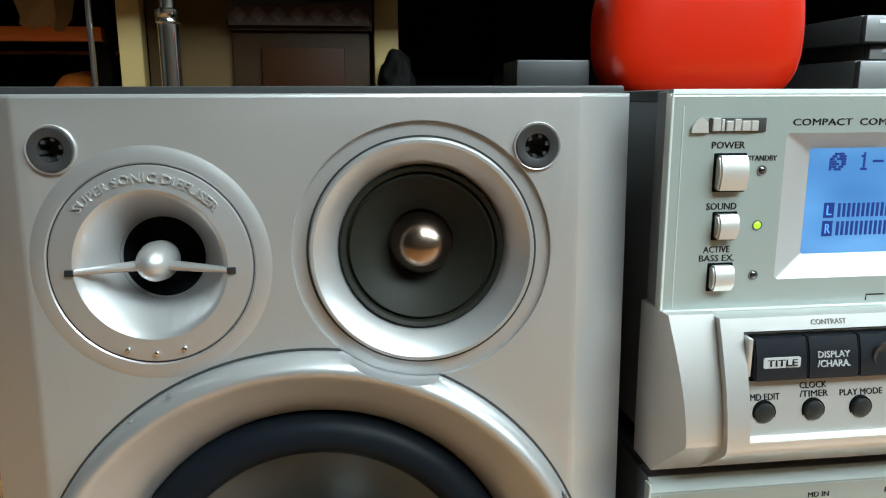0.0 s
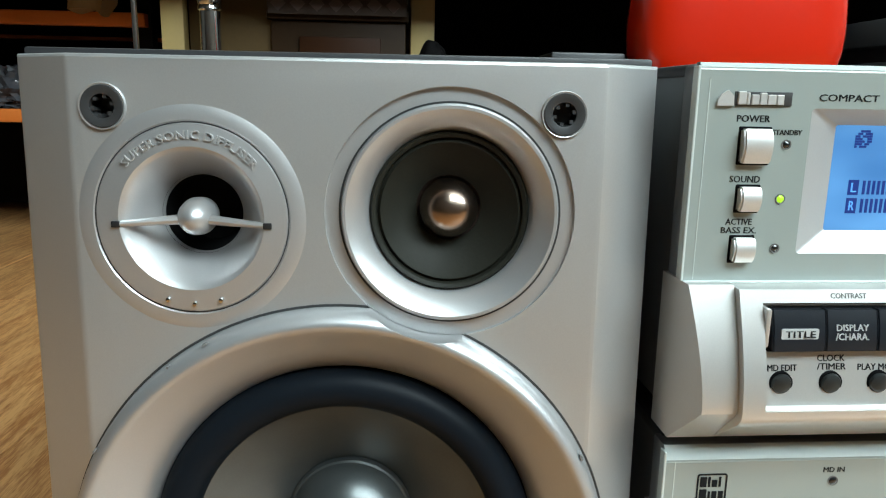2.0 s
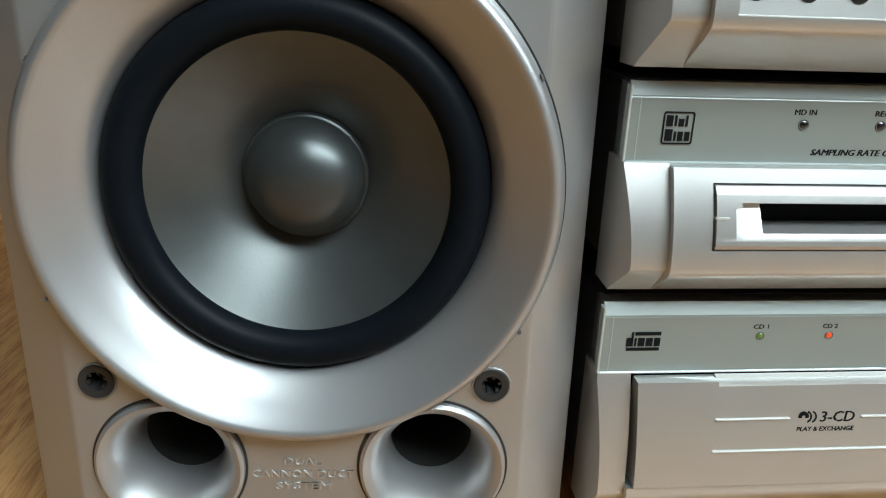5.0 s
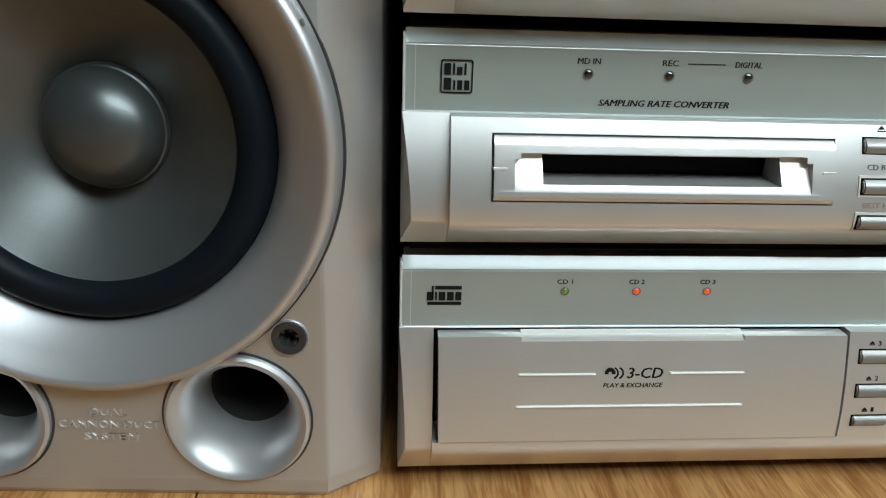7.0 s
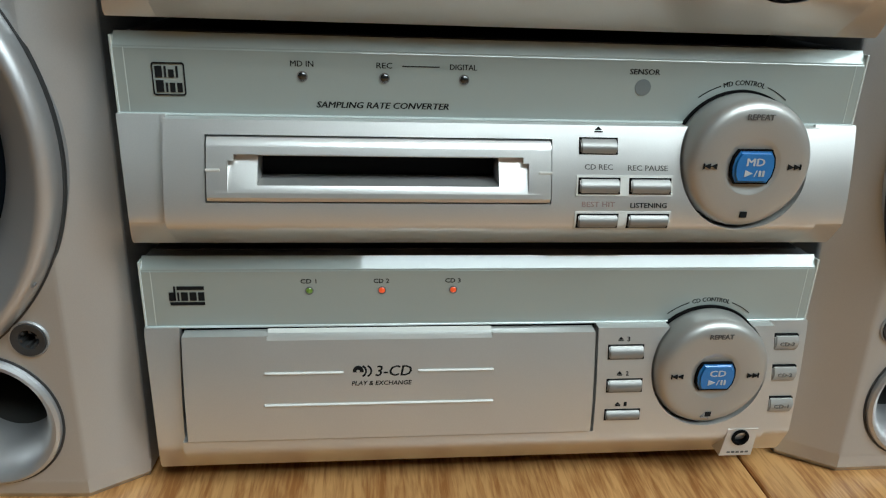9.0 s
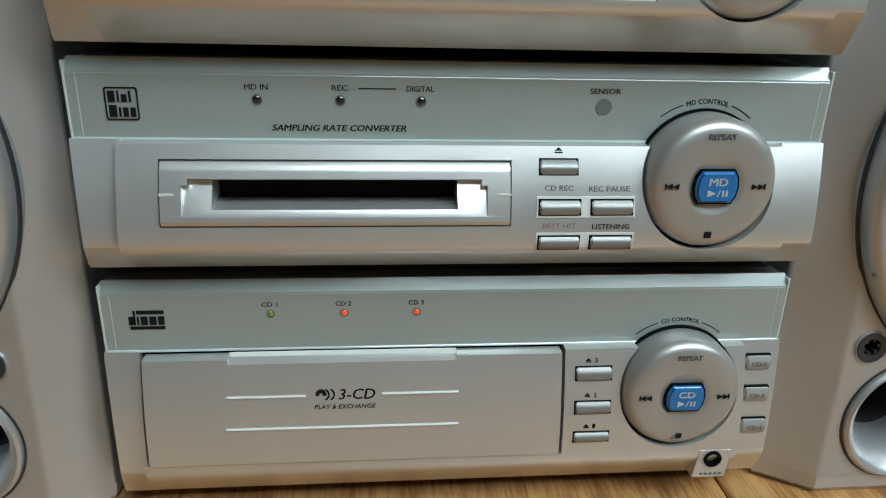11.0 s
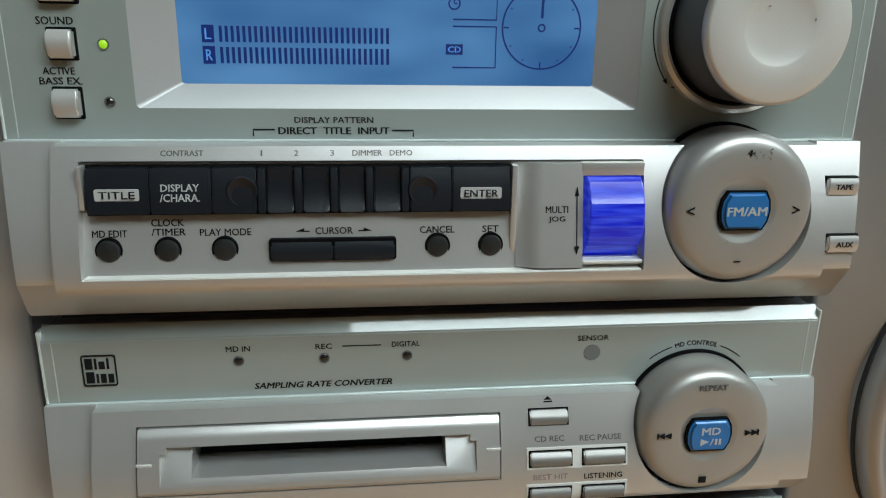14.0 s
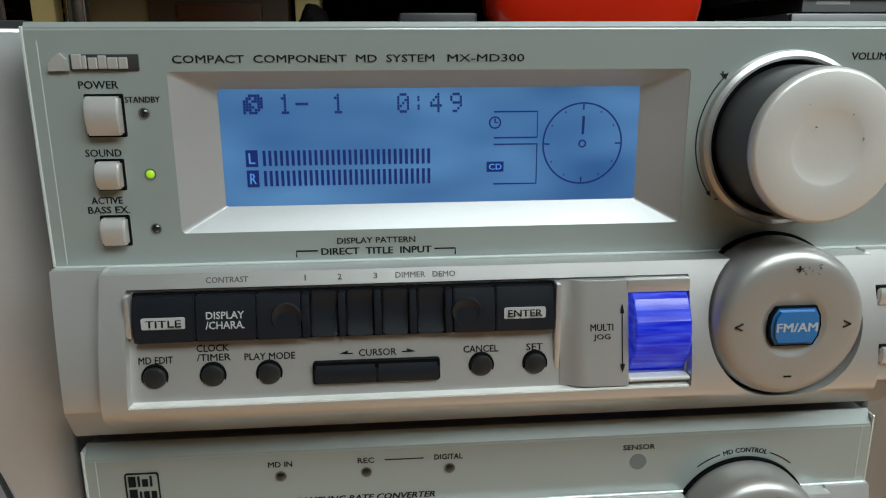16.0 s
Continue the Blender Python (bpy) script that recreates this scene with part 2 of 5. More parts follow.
def thing(name, base, label, category, group="", kind=""):
    ob = new(name)
    ob.empty_display_size = 0.02
    ob.location = base
    BASE[ob.name] = Vector(base)
    return tagged(ob, label, category, group, kind)


def to_mesh(name, bm, m, sharp=35):
    bmesh.ops.recalc_face_normals(bm, faces=bm.faces)
    me = bpy.data.meshes.new(name)
    bm.to_mesh(me)
    bm.free()
    me.materials.append(m)
    me.polygons.foreach_set("use_smooth", [True] * len(me.polygons))
    me.set_sharp_from_angle(angle=radians(sharp))
    return me


def part(name, bm, m, parent, label="", sharp=35):
    base = BASE[parent.name]
    bmesh.ops.translate(bm, verts=bm.verts, vec=-base)
    ob = new(name, to_mesh(name, bm, m, sharp))
    ob.parent = parent
    BASE[ob.name] = base
    return tagged(ob, label)


def solo(name, bm, m, base, label, category, group="", kind="", sharp=35):
    bmesh.ops.translate(bm, verts=bm.verts, vec=-Vector(base))
    ob = new(name, to_mesh(name, bm, m, sharp))
    ob.location = base
    return tagged(ob, label, category, group, kind)


def box(x0, x1, y0, y1, z0, z1, bev=0.0, seg=2):
    bm = bmesh.new()
    bmesh.ops.create_cube(bm, size=1, matrix=Matrix.LocRotScale(((x0 + x1) / 2, (y0 + y1) / 2, (z0 + z1) / 2), None, (x1 - x0, y1 - y0, z1 - z0)))
    if bev:
        bmesh.ops.bevel(bm, geom=bm.edges[:], offset=bev, segments=seg, profile=0.6, affect="EDGES")
    return bm


def prism(poly, a0, a1, axis):
    """A polygon drawn out along an axis: (x, z) along y, (y, z) along x, (x, y) along z."""
    bm = bmesh.new()
    put = {"y": lambda p, a: (p[0], a, p[1]), "x": lambda p, a: (a, p[0], p[1]), "z": lambda p, a: (p[0], p[1], a)}[axis]
    v0, v1 = [bm.verts.new(put(p, a0)) for p in poly], [bm.verts.new(put(p, a1)) for p in poly]
    bm.faces.new(v0), bm.faces.new(v1[::-1])
    n = len(poly)
    for i in range(n):
        bm.faces.new((v0[i], v1[i], v1[(i + 1) % n], v0[(i + 1) % n]))
    bmesh.ops.recalc_face_normals(bm, faces=bm.faces)
    return bm


def rounded(x0, x1, z0, z1, r, n=5):
    pts = []
    for cx, cz, a in ((x1 - r, z1 - r, 0), (x0 + r, z1 - r, 90), (x0 + r, z0 + r, 180), (x1 - r, z0 + r, 270)):
        for k in range(n + 1):
            t = radians(a + 90 * k / n)
            pts.append((cx + r * math.cos(t), cz + r * math.sin(t)))
    return pts


def lathe(prof, cx, cz, seg=72, cy=0.0):
    """Turned about the y axis: prof is (radius, y), front to back or back to front."""
    bm = bmesh.new()
    rings = []
    for r, y in prof:
        if r < 1e-6:
            rings.append([bm.verts.new((cx, cy + y, cz))])
        else:
            rings.append([bm.verts.new((cx + r * math.cos(2 * math.pi * k / seg), cy + y, cz + r * math.sin(2 * math.pi * k / seg))) for k in range(seg)])
    for a, b in zip(rings, rings[1:]):
        for k in range(seg):
            j = (k + 1) % seg
            if len(a) == 1 and len(b) == 1:
                continue
            if len(a) == 1:
                bm.faces.new((a[0], b[k], b[j]))
            elif len(b) == 1:
                bm.faces.new((a[k], b[0], a[j]))
            else:
                bm.faces.new((a[k], b[k], b[j], a[j]))
    return bm


def turned(prof, p0, p1, seg=32):
    """Turned about the line from p0 to p1: prof is (radius, fraction along it)."""
    bm = lathe([(r, f * (Vector(p1) - Vector(p0)).length) for r, f in prof], 0, 0, seg)
    q = Vector((0, 1, 0)).rotation_difference(Vector(p1) - Vector(p0))
    bmesh.ops.transform(bm, verts=bm.verts, matrix=Matrix.Translation(p0) @ q.to_matrix().to_4x4())
    return bm


def join(*bms):
    out = bms[0]
    for b in bms[1:]:
        me = bpy.data.meshes.new("tmp")
        b.to_mesh(me)
        b.free()
        out.from_mesh(me)
        bpy.data.meshes.remove(me)
    return out


def cut(bm, *cutters):
    """The first solid less the others."""
    def temp(b):
        bmesh.ops.recalc_face_normals(b, faces=b.faces)
        me = bpy.data.meshes.new("tmp")
        b.to_mesh(me)
        b.free()
        return new("tmp", me)
    body = temp(bm)
    tools = [temp(c) for c in cutters]
    for t in tools:
        md = body.modifiers.new("cut", "BOOLEAN")
        md.operation, md.solver, md.object = "DIFFERENCE", "EXACT", t
    dg = bpy.context.evaluated_depsgraph_get()
    dg.update()
    me = bpy.data.meshes.new_from_object(body.evaluated_get(dg))
    out = bmesh.new()
    out.from_mesh(me)
    bpy.data.meshes.remove(me)
    for o in (body, *tools):
        old = o.data
        bpy.data.objects.remove(o)
        bpy.data.meshes.remove(old)
    return out


def writing(text, x0, x1, zc, high, yf, m, parent, arc=None, slant=0.0, bold=0.00006, name="lettering", label="", raised=0.00012):
    """Printed words from x0 to x1, centred at zc, high metres tall, laid on the surface y = yf(z). arc: (centre x, centre z, radius) bends them."""
    cu = bpy.data.curves.new("tmp", "FONT")
    cu.body, cu.extrude, cu.resolution_u = text, 0.02, 2
    tmp = new("tmp", cu)
    dg = bpy.context.evaluated_depsgraph_get()
    dg.update()
    me = bpy.data.meshes.new_from_object(tmp.evaluated_get(dg))
    bpy.data.objects.remove(tmp)
    bpy.data.curves.remove(cu)
    bm = bmesh.new()
    bm.from_mesh(me)
    bpy.data.meshes.remove(me)
    xs, ys = [v.co.x for v in bm.verts], [v.co.y for v in bm.verts]
    ax, bx, ay, by = min(xs), max(xs), min(ys), max(ys)
    for v in bm.verts:
        u, w = (v.co.x - ax) / (bx - ax), (v.co.y - ay) / (by - ay) - 0.5
        out = -raised if v.co.z > 0 else 0.0001
        x, z = x0 + (x1 - x0) * u + slant * w * high, zc + w * high
        if arc:
            cx, cz, r = arc
            a = (x - cx) / r
            x, z = cx + (r + w * high) * math.sin(a), cz + (r + w * high) * math.cos(a)
        v.co = (x, yf(z) + out, z)
    if bold:
        twin = bmesh.ops.duplicate(bm, geom=bm.verts[:] + bm.edges[:] + bm.faces[:])
        bmesh.ops.translate(bm, verts=[g for g in twin["geom"] if isinstance(g, bmesh.types.BMVert)], vec=(bold, -0.00004, 0))
    return part(name, bm, m, parent, label or "printed words " + text.replace("\n", " "), 60)


def stroke(pts, wide, m, parent, yf, name="line", thick=0.00015):
    """A printed line through points (x, z) on the surface."""
    bm = bmesh.new()
    rows = []
    for i, (x, z) in enumerate(pts):
        a, b = pts[max(i - 1, 0)], pts[min(i + 1, len(pts) - 1)]
        d = Vector((b[0] - a[0], b[1] - a[1])).normalized() * wide / 2
        row = []
        for sx, sz in ((-d.y, d.x), (d.y, -d.x)):
            for o in (-thick, 0.0001):
                row.append(bm.verts.new((x + sx, yf(z + sz) + o, z + sz)))
        rows.append(row)
    for a, b in zip(rows, rows[1:]):
        for i, j in ((0, 1), (1, 3), (3, 2), (2, 0)):
            bm.faces.new((a[i], b[i], b[j], a[j]))
    for r in (rows[0], rows[-1]):
        bm.faces.new((r[0], r[1], r[3], r[2]))
    return part(name, bm, m, parent)


def arc_pts(cx, cz, r, a0, a1, n=20):
    return [(cx + r * math.sin(radians(a0 + (a1 - a0) * k / n)), cz + r * math.cos(radians(a0 + (a1 - a0) * k / n))) for k in range(n + 1)]


def flat(y):
    return lambda z: y


# ---- room ----
def setting(name, bm, m, label, sharp=35):
    me = to_mesh(name, bm, m, sharp)
    return tagged(new(name, me), label, name.split("_")[0], kind="structure")


setting("ground", box(-3.12, 3.12, -1.35, 3.12, -0.12, -0.008), BLACKMATT, "dark subfloor below the laminate planks")
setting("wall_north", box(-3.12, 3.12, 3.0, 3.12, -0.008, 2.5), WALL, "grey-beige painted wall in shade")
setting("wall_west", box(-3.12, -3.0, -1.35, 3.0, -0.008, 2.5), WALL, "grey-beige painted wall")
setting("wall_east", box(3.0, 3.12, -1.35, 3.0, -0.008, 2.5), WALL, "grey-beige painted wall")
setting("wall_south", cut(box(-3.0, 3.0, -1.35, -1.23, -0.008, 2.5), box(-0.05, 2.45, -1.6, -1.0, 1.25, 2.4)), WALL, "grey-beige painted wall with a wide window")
# unseen wall added to keep window light off the background
setting("wall_alcove", box(-3.0, 3.0, 0.895, 0.938, 0.447, 2.5), WALL, "unseen wall added to shade the things behind the stereo")
setting("ceiling", box(-3.12, 3.12, -1.35, 3.12, 2.5, 2.6), CEIL, "unseen painted ceiling, darkened to cut fill light")
setting("backdrop", box(-2.5, 4.0, -4.0, -3.98, -0.5, 3.5), SKYCARD, "bright daylight outside the window")
win = thing("window_1", (1.2, -1.29, 1.25), "white framed wide window", "window", kind="structure")
part("frame", cut(box(-0.05, 2.45, -1.33, -1.28, 1.25, 2.4), box(0.0, 1.18, -1.5, -1.1, 1.30, 2.35), box(1.22, 2.40, -1.5, -1.1, 1.30, 2.35)), WHITE_AND_GLINT, win)


# ---- mini component units ----
XL, XR = -0.1055, 0.1315      # outer sides of the front
YBACK = 0.29


def face(zt, zb, amp, start=0.006, back=0.0, soft=0.0022, under=1.0):
    """The bowed front: y at a height z. It leans forward downwards and ends in a slanting underside."""
    def yf(z):
        s = min(max((zt - z) / (zt - zb), 0.0), 1.0)
        a = start - back + amp * math.sin(math.pi / 2 * min(s / 0.8, 1.0))
        b = 0.0006 + (z - zb) * under
        return -0.5 * (a + b - math.sqrt((a - b) ** 2 + soft ** 2))
    return yf


def bowed(yf, zt, zb, x0, x1, back=0.006, lift=0.0, n=44):
    ss = [k / n for k in range(n + 1)]
    pts = [(yf(zt + (zb - zt) * s) + lift, zt + (zb - zt) * s) for s in ss]
    pts += [(back, zb), (back, zt)]
    return prism(pts, x0, x1, "x")


def yz_cut(pts, x0, x1):
    return prism(pts, x0, x1, "x")


def unit_shell(name, label, z_foot, z_bot, z_mid, z_top, amp, edge_start=0.006, under=1.0):
    """Chassis, acrylic band, end cheeks and feet that all three units share."""
    th = thing(name, (0.013, 0.14, z_foot), label, "stereo component", "mini component stack")
    part("chassis", box(XL + 0.004, XR - 0.004, 0.012, YBACK, z_bot + 0.003, z_top - 0.001, 0.0012), CHASSIS_SIDE, th, "grey steel case")
    part("top_cover", box(XL + 0.003, XR - 0.003, 0.010, YBACK + 0.002, z_top - 0.0035, z_top, 0.001), CHASSIS, th, "dark glossy top cover")
    fr = box(XL + 0.0012, XR - 0.0012, 0.0032, 0.0125, z_mid - 0.004, z_top - 0.0006, 0.0008)
    if name == "tuner_amplifier":
        fr = cut(fr, box(-0.0725, 0.0652, -0.01, 0.011, 0.2243, 0.2680))
    part("front_frame", fr, CHASSIS_SIDE, th)
    for x in (XL + 0.03, XR - 0.03):
        for y in (0.03, YBACK - 0.04):
            part("foot", turned([(0, 0), (0.009, 0), (0.010, 0.3), (0.010, 1), (0, 1)], (x, y, z_foot), (x, y, z_bot + 0.0035), 20), BLACKMATT, th)
    yf = face(z_mid, z_bot, amp, edge_start, under=1.4 * under)
    sag = z_mid - z_bot
    cheek = face(z_mid, z_bot, amp, edge_start, 0.0030, 0.0007, under)
    for x0, x1 in ((XL, XL + (0.0115 if name == "disc_changer" else 0.0143)), (XR - 0.0143, XR)):
        pts = [(cheek(z_mid - sag * k / 44), z_mid - sag * k / 44) for k in range(45)] + [(0.013, z_bot), (0.013, z_mid)]
        bm = prism(pts, x0, x1, "x")
        side = XL if x0 == XL else XR
        sgn = 1 if side == XL else -1
        for v in bm.verts:
            if abs(v.co.x - side) < 1e-6:
                v.co.x += sgn * 0.32 * max(0.0, -v.co.y - 0.002)
        part("end_cheek", bm, SILVER, th, "", 16)
    return th, yf


def acrylic(th, z0, z1, *holes, lip=0.0042):
    """The green-grey acrylic band with its slanted top edge."""
    t = z1 - lip
    pts = [(0, z0), (0, t), (0.66 * lip, z1), (0.0033, z1), (0.0033, z0)]
    bm = prism(pts, XL + 0.0008, XR - 0.0008, "x")
    crease = [e for e in bm.edges if all(abs(v.co.z - t) < 1e-6 and abs(v.co.y) < 1e-6 for v in e.verts)]
    bmesh.ops.bevel(bm, geom=crease, offset=0.0004, segments=3, affect="EDGES")
    p = part("acrylic_panel", cut(bm, *holes) if holes else bm, PANEL, th, "pale green-grey acrylic panel", 18)
    for x0, x1 in ((XL, XL + 0.0008), (XR - 0.0008, XR)):
        part("panel_edge", box(x0, x1, -0.0002, 0.0034, z0, z1 - 0.001, 0.0002, 1), EDGE, p, "bright cut edge")
    part("panel_edge", box(XL + 0.0008, XR - 0.0008, -0.0006, 0.003, z0 - 0.0006, z0 + 0.0002, 0.0002, 1), EDGE, p, "bright cut edge")
    for x in (XL + 0.0037, XR - 0.0037):
        part("panel_joint", box(x - 0.00012, x + 0.00012, -0.00012, 0.001, z0 + 0.0005, z1 - 0.0045), EDGE, p)
    return p


def led(th, x, z, m, r=0.0011, y=0.0):
    l = part("indicator_lamp", lathe([(0, -0.0006), (r * 0.6, -0.0005), (r, -0.0001), (r, 0.001)], x, z, 20, y), m, th)
    part("bezel", lathe([(r, -0.0002), (r + 0.0003, -0.0003), (r + 0.00045, 0.0004)], x, z, 24, y), GREYINK, l)
    return l


def bowed_key(name, x0, x1, z0, z1, yf, high, m, parent, bulge=0.0006, bev=0.0005, label=""):
    """A key with a softly domed front that stands out of the surface."""
    n = 8
    pts = [(yf(z0 + (z1 - z0) * k / n) - high - bulge * math.sin(math.pi * k / n), z0 + (z1 - z0) * k / n) for k in range(n + 1)]
    pts += [(yf(z1) + 0.004, z1), (yf(z0) + 0.004, z0)]
    bm = prism(pts, x0, x1, "x")
    bmesh.ops.bevel(bm, geom=[e for e in bm.edges if abs(e.verts[0].co.x - e.verts[1].co.x) < 1e-7 and min(v.co.y for v in e.verts) < yf(e.verts[0].co.z) + 0.001], offset=bev, segments=2, affect="EDGES")
    return part(name, bm, m, parent, label)


def well(x0, x1, z0, z1, yf, parent, r=0.0006):
    """The dark gap round a key."""
    n = 6
    pts = [(yf(z0 + (z1 - z0) * k / n) - 0.0001, z0 + (z1 - z0) * k / n) for k in range(n + 1)] + [(yf(z1) + 0.003, z1), (yf(z0) + 0.003, z0)]
    return part("key_well", prism(pts, x0, x1, "x"), BLACK, parent)


def dial(th, cx, cz, yb, yfr, r, words):
    """A round four-way dial with a dished middle and a blue key."""
    d = part("control_dial", lathe([(r + 0.0012, yb), (r + 0.0012, yfr + 0.0046), (r + 0.0009, yfr + 0.0030), (r + 0.0003, yfr + 0.0018), (r - 0.0006, yfr + 0.0009), (r - 0.0018, yfr + 0.0003), (r - 0.0036, yfr), (0.0096, yfr - 0.0002), (0.0091, yfr - 0.0001), (0.0082, yfr + 0.0003), (0.0070, yfr + 0.0006), (0, yfr + 0.0006)], cx, cz, 128), DIAL, th, "satin grey round control dial", 40)
    part("dial_gap", lathe([(r + 0.0011, -0.0012), (r + 0.0020, -0.0012), (r + 0.0020, 0.0)], cx, cz, 96), BLACK, d, "dark gap round the dial")
    w, h = 0.0064, 0.0051
    pts = [(-w, -h * 0.55), (-w * 0.8, -h), (w * 0.8, -h), (w, -h * 0.55), (w * 1.06, 0), (w, h * 0.55), (w * 0.8, h), (-w * 0.8, h), (-w, h * 0.55), (-w * 1.06, 0)]
    ring = prism([(cx + a * 1.09, cz + b * 1.09) for a, b in pts], yfr - 0.0006, yfr + 0.003, "y")
    part("key_well", ring, BLACK, d)
    bm = prism([(cx + a, cz + b) for a, b in pts], yfr - 0.0016, yfr + 0.003, "y")
    bmesh.ops.bevel(bm, geom=[e for e in bm.edges if max(v.co.y for v in e.verts) < yfr], offset=0.0008, segments=3, affect="EDGES")
    k = part("blue_key", bm, BLUEKEY, d, "blue key")
    y = flat(yfr - 0.0016)
    if len(words) == 1:
        writing(words[0], cx - 0.0056, cx + 0.0056, cz, 0.0025, y, WHITEINK, k, bold=0.00017)
    else:
        writing(words[0], cx - 0.0029, cx + 0.0029, cz + 0.0018, 0.0024, y, WHITEINK, k, bold=0.00017)
        part("play_mark", prism([(cx - 0.003, cz - 0.003), (cx - 0.003, cz - 0.0007), (cx - 0.0004, cz - 0.0018)], yfr - 0.0018, yfr - 0.001, "y"), WHITEINK, k)
        for x in (cx + 0.0016, cx + 0.0028):
            part("pause_mark", box(x, x + 0.0007, yfr - 0.0018, yfr - 0.001, cz - 0.0028, cz - 0.0009), WHITEINK, k)
        stroke([(cx + 0.0002, cz - 0.0029), (cx + 0.001, cz - 0.0008)], 0.0003, WHITEINK, k, y)
    return d


def dial_hole(cx, cz, r):
    return lathe([(0, -0.06), (r + 0.0019, -0.06), (r + 0.0019, 0.05), (0, 0.05)], cx, cz, 96)


def skip_marks(d, cx, cz, yfr, r):
    yfr -= 0.0006
    for sgn in (-1, 1):
        a = cx + sgn * r * 0.80
        for o in (0.0, 0.0021):
            x = a - sgn * o
            part("skip_mark", prism([(x, cz), (x - sgn * 0.0019, cz + 0.0009), (x - sgn * 0.0019, cz - 0.0009)], yfr - 0.0002, yfr + 0.0012, "y"), INK, d)
        part("skip_mark", box(min(a, a + sgn * 0.0003), max(a, a + sgn * 0.0003), yfr - 0.0002, yfr + 0.0012, cz - 0.0009, cz + 0.0009), INK, d)


# ---- tuner amplifier ----
tuner, yA = unit_shell("tuner_amplifier", "silver tuner amplifier with blue display on top of the stack", 0.1635, 0.168, 0.217, 0.279, 0.0098, 0.0074)
KX, KZ = 0.0920, 0.2480
bezel_hole = prism(rounded(-0.0715, 0.0642, 0.2253, 0.2670, 0.0012), -0.02, 0.02, "y")
acry = acrylic(tuner, 0.217, 0.279, bezel_hole, lip=0.0016)
bm = bmesh.new()
outer, inner = rounded(-0.0715, 0.0642, 0.2253, 0.2670, 0.0012), rounded(-0.0606, 0.0525, 0.2313, 0.2624, 0.0008)
vo, vi = [bm.verts.new((x, 0.0001, z)) for x, z in outer], [bm.verts.new((x, 0.0052, z)) for x, z in inner]
vb, vc = [bm.verts.new((x, 0.0075, z)) for x, z in inner], [bm.verts.new((x, 0.0075, z)) for x, z in outer]
for a, b in ((vo, vi), (vi, vb), (vc, vo)):
    for i in range(len(a)):
        bm.faces.new((a[i], a[(i + 1) % len(a)], b[(i + 1) % len(a)], b[i]))
part("display_bezel", bm, mat("bezel_grey_paint", (0.47, 0.475, 0.475), 0.42, 0.5, 0.04, 1800, 0.03, 0.03, 40), tuner, "sloping silver bezel")
lcd = part("display", box(-0.0612, 0.0531, 0.0052, 0.0074, 0.2307, 0.2630), LCD, tuner, "lit blue liquid crystal display")
yd = flat(0.0052)
GLYPHS = {
    "1": ("..#..", ".##..", "..#..", "..#..", "..#..", "..#..", ".###."),
    "-": (".....", ".....", ".....", "#####", ".....", ".....", "....."),
    "0": (".###.", "#...#", "#..##", "#.#.#", "##..#", "#...#", ".###."),
    ":": (".....", "..#..", "..#..", ".....", "..#..", "..#..", "....."),
    "4": ("...#.", "..##.", ".#.#.", "#..#.", "#####", "...#.", "...#."),
    "9": (".###.", "#...#", "#...#", ".####", "....#", "...#.", ".##.."),
    "disc": ("..####.", ".##.###", "##.####", "###..##", "####.##", "###.##.", "#.###.."),
}


def dot_glyph(ch, x0, x1, z0=0.2559, high=0.0052):
    """A dot-matrix character of small square cells."""
    rows = GLYPHS[ch]
    px, pz = (x1 - x0) / len(rows[0]), high / 7
    cells = [box(x0 + i * px, x0 + (i + 0.9) * px, 0.0050, 0.0053, z0 + (6 - j) * pz, z0 + (6.9 - j) * pz) for j, row in enumerate(rows) for i, c in enumerate(row) if c == "#"]
    return part("dot_character", join(*cells), LCDINK, lcd)


for ch, x0, x1 in (("disc", -0.0542, -0.0490), ("1", -0.0450, -0.0416), ("-", -0.0406, -0.0372), ("1", -0.0311, -0.0277), ("0", -0.0138, -0.0106), (":", -0.0096, -0.0066), ("4", -0.0050, -0.0018), ("9", 0.0004, 0.0036)):
    dot_glyph(ch, x0, x1)
for z0, z1, ch in ((0.2420, 0.2465, "L"), (0.2365, 0.2411, "R")):
    part("level_letter", box(-0.0545, -0.0513, 0.0050, 0.0053, z0, z1), LCDINK, lcd)
    writing(ch, -0.0537, -0.0521, (z0 + z1) / 2, 0.0028, flat(0.0050), mat("lcd_pale", (0.05, 0.15, 0.4), 0.4, emit=(0.07, 0.25, 0.62), emit_k=0.8), lcd)
    for k in range(30):
        x = -0.0500 + k * 0.00152
        part("level_bar", box(x, x + 0.00078, 0.0050, 0.0053, z0 + 0.0002, z1 - 0.0002), LCDINK, lcd)
for x0, x1, z0, z1 in ((0.0123, 0.0243, 0.2489, 0.2559), (0.0123, 0.0243, 0.2362, 0.2471)):
    stroke([(x0, z1), (x1, z1), (x1, z0), (x0, z0)], 0.00042, LCDINK, lcd, yd, "outline")
part("disc_flag", box(0.0104, 0.0151, 0.0050, 0.0053, 0.2396, 0.2424), LCDINK, lcd)
writing("CD", 0.0110, 0.0145, 0.2410, 0.0016, flat(0.0050), mat("lcd_pale_word", (0.05, 0.15, 0.4), 0.4, emit=(0.07, 0.25, 0.62), emit_k=0.8), lcd)
stroke(arc_pts(0.0126, 0.2530, 0.0015, 0, 360), 0.00042, LCDINK, lcd, yd, "clock_icon")
stroke([(0.0126, 0.2541), (0.0126, 0.2530), (0.0134, 0.2530)], 0.00042, LCDINK, lcd, yd, "clock_icon")
CX, CZ = 0.0370, 0.2470
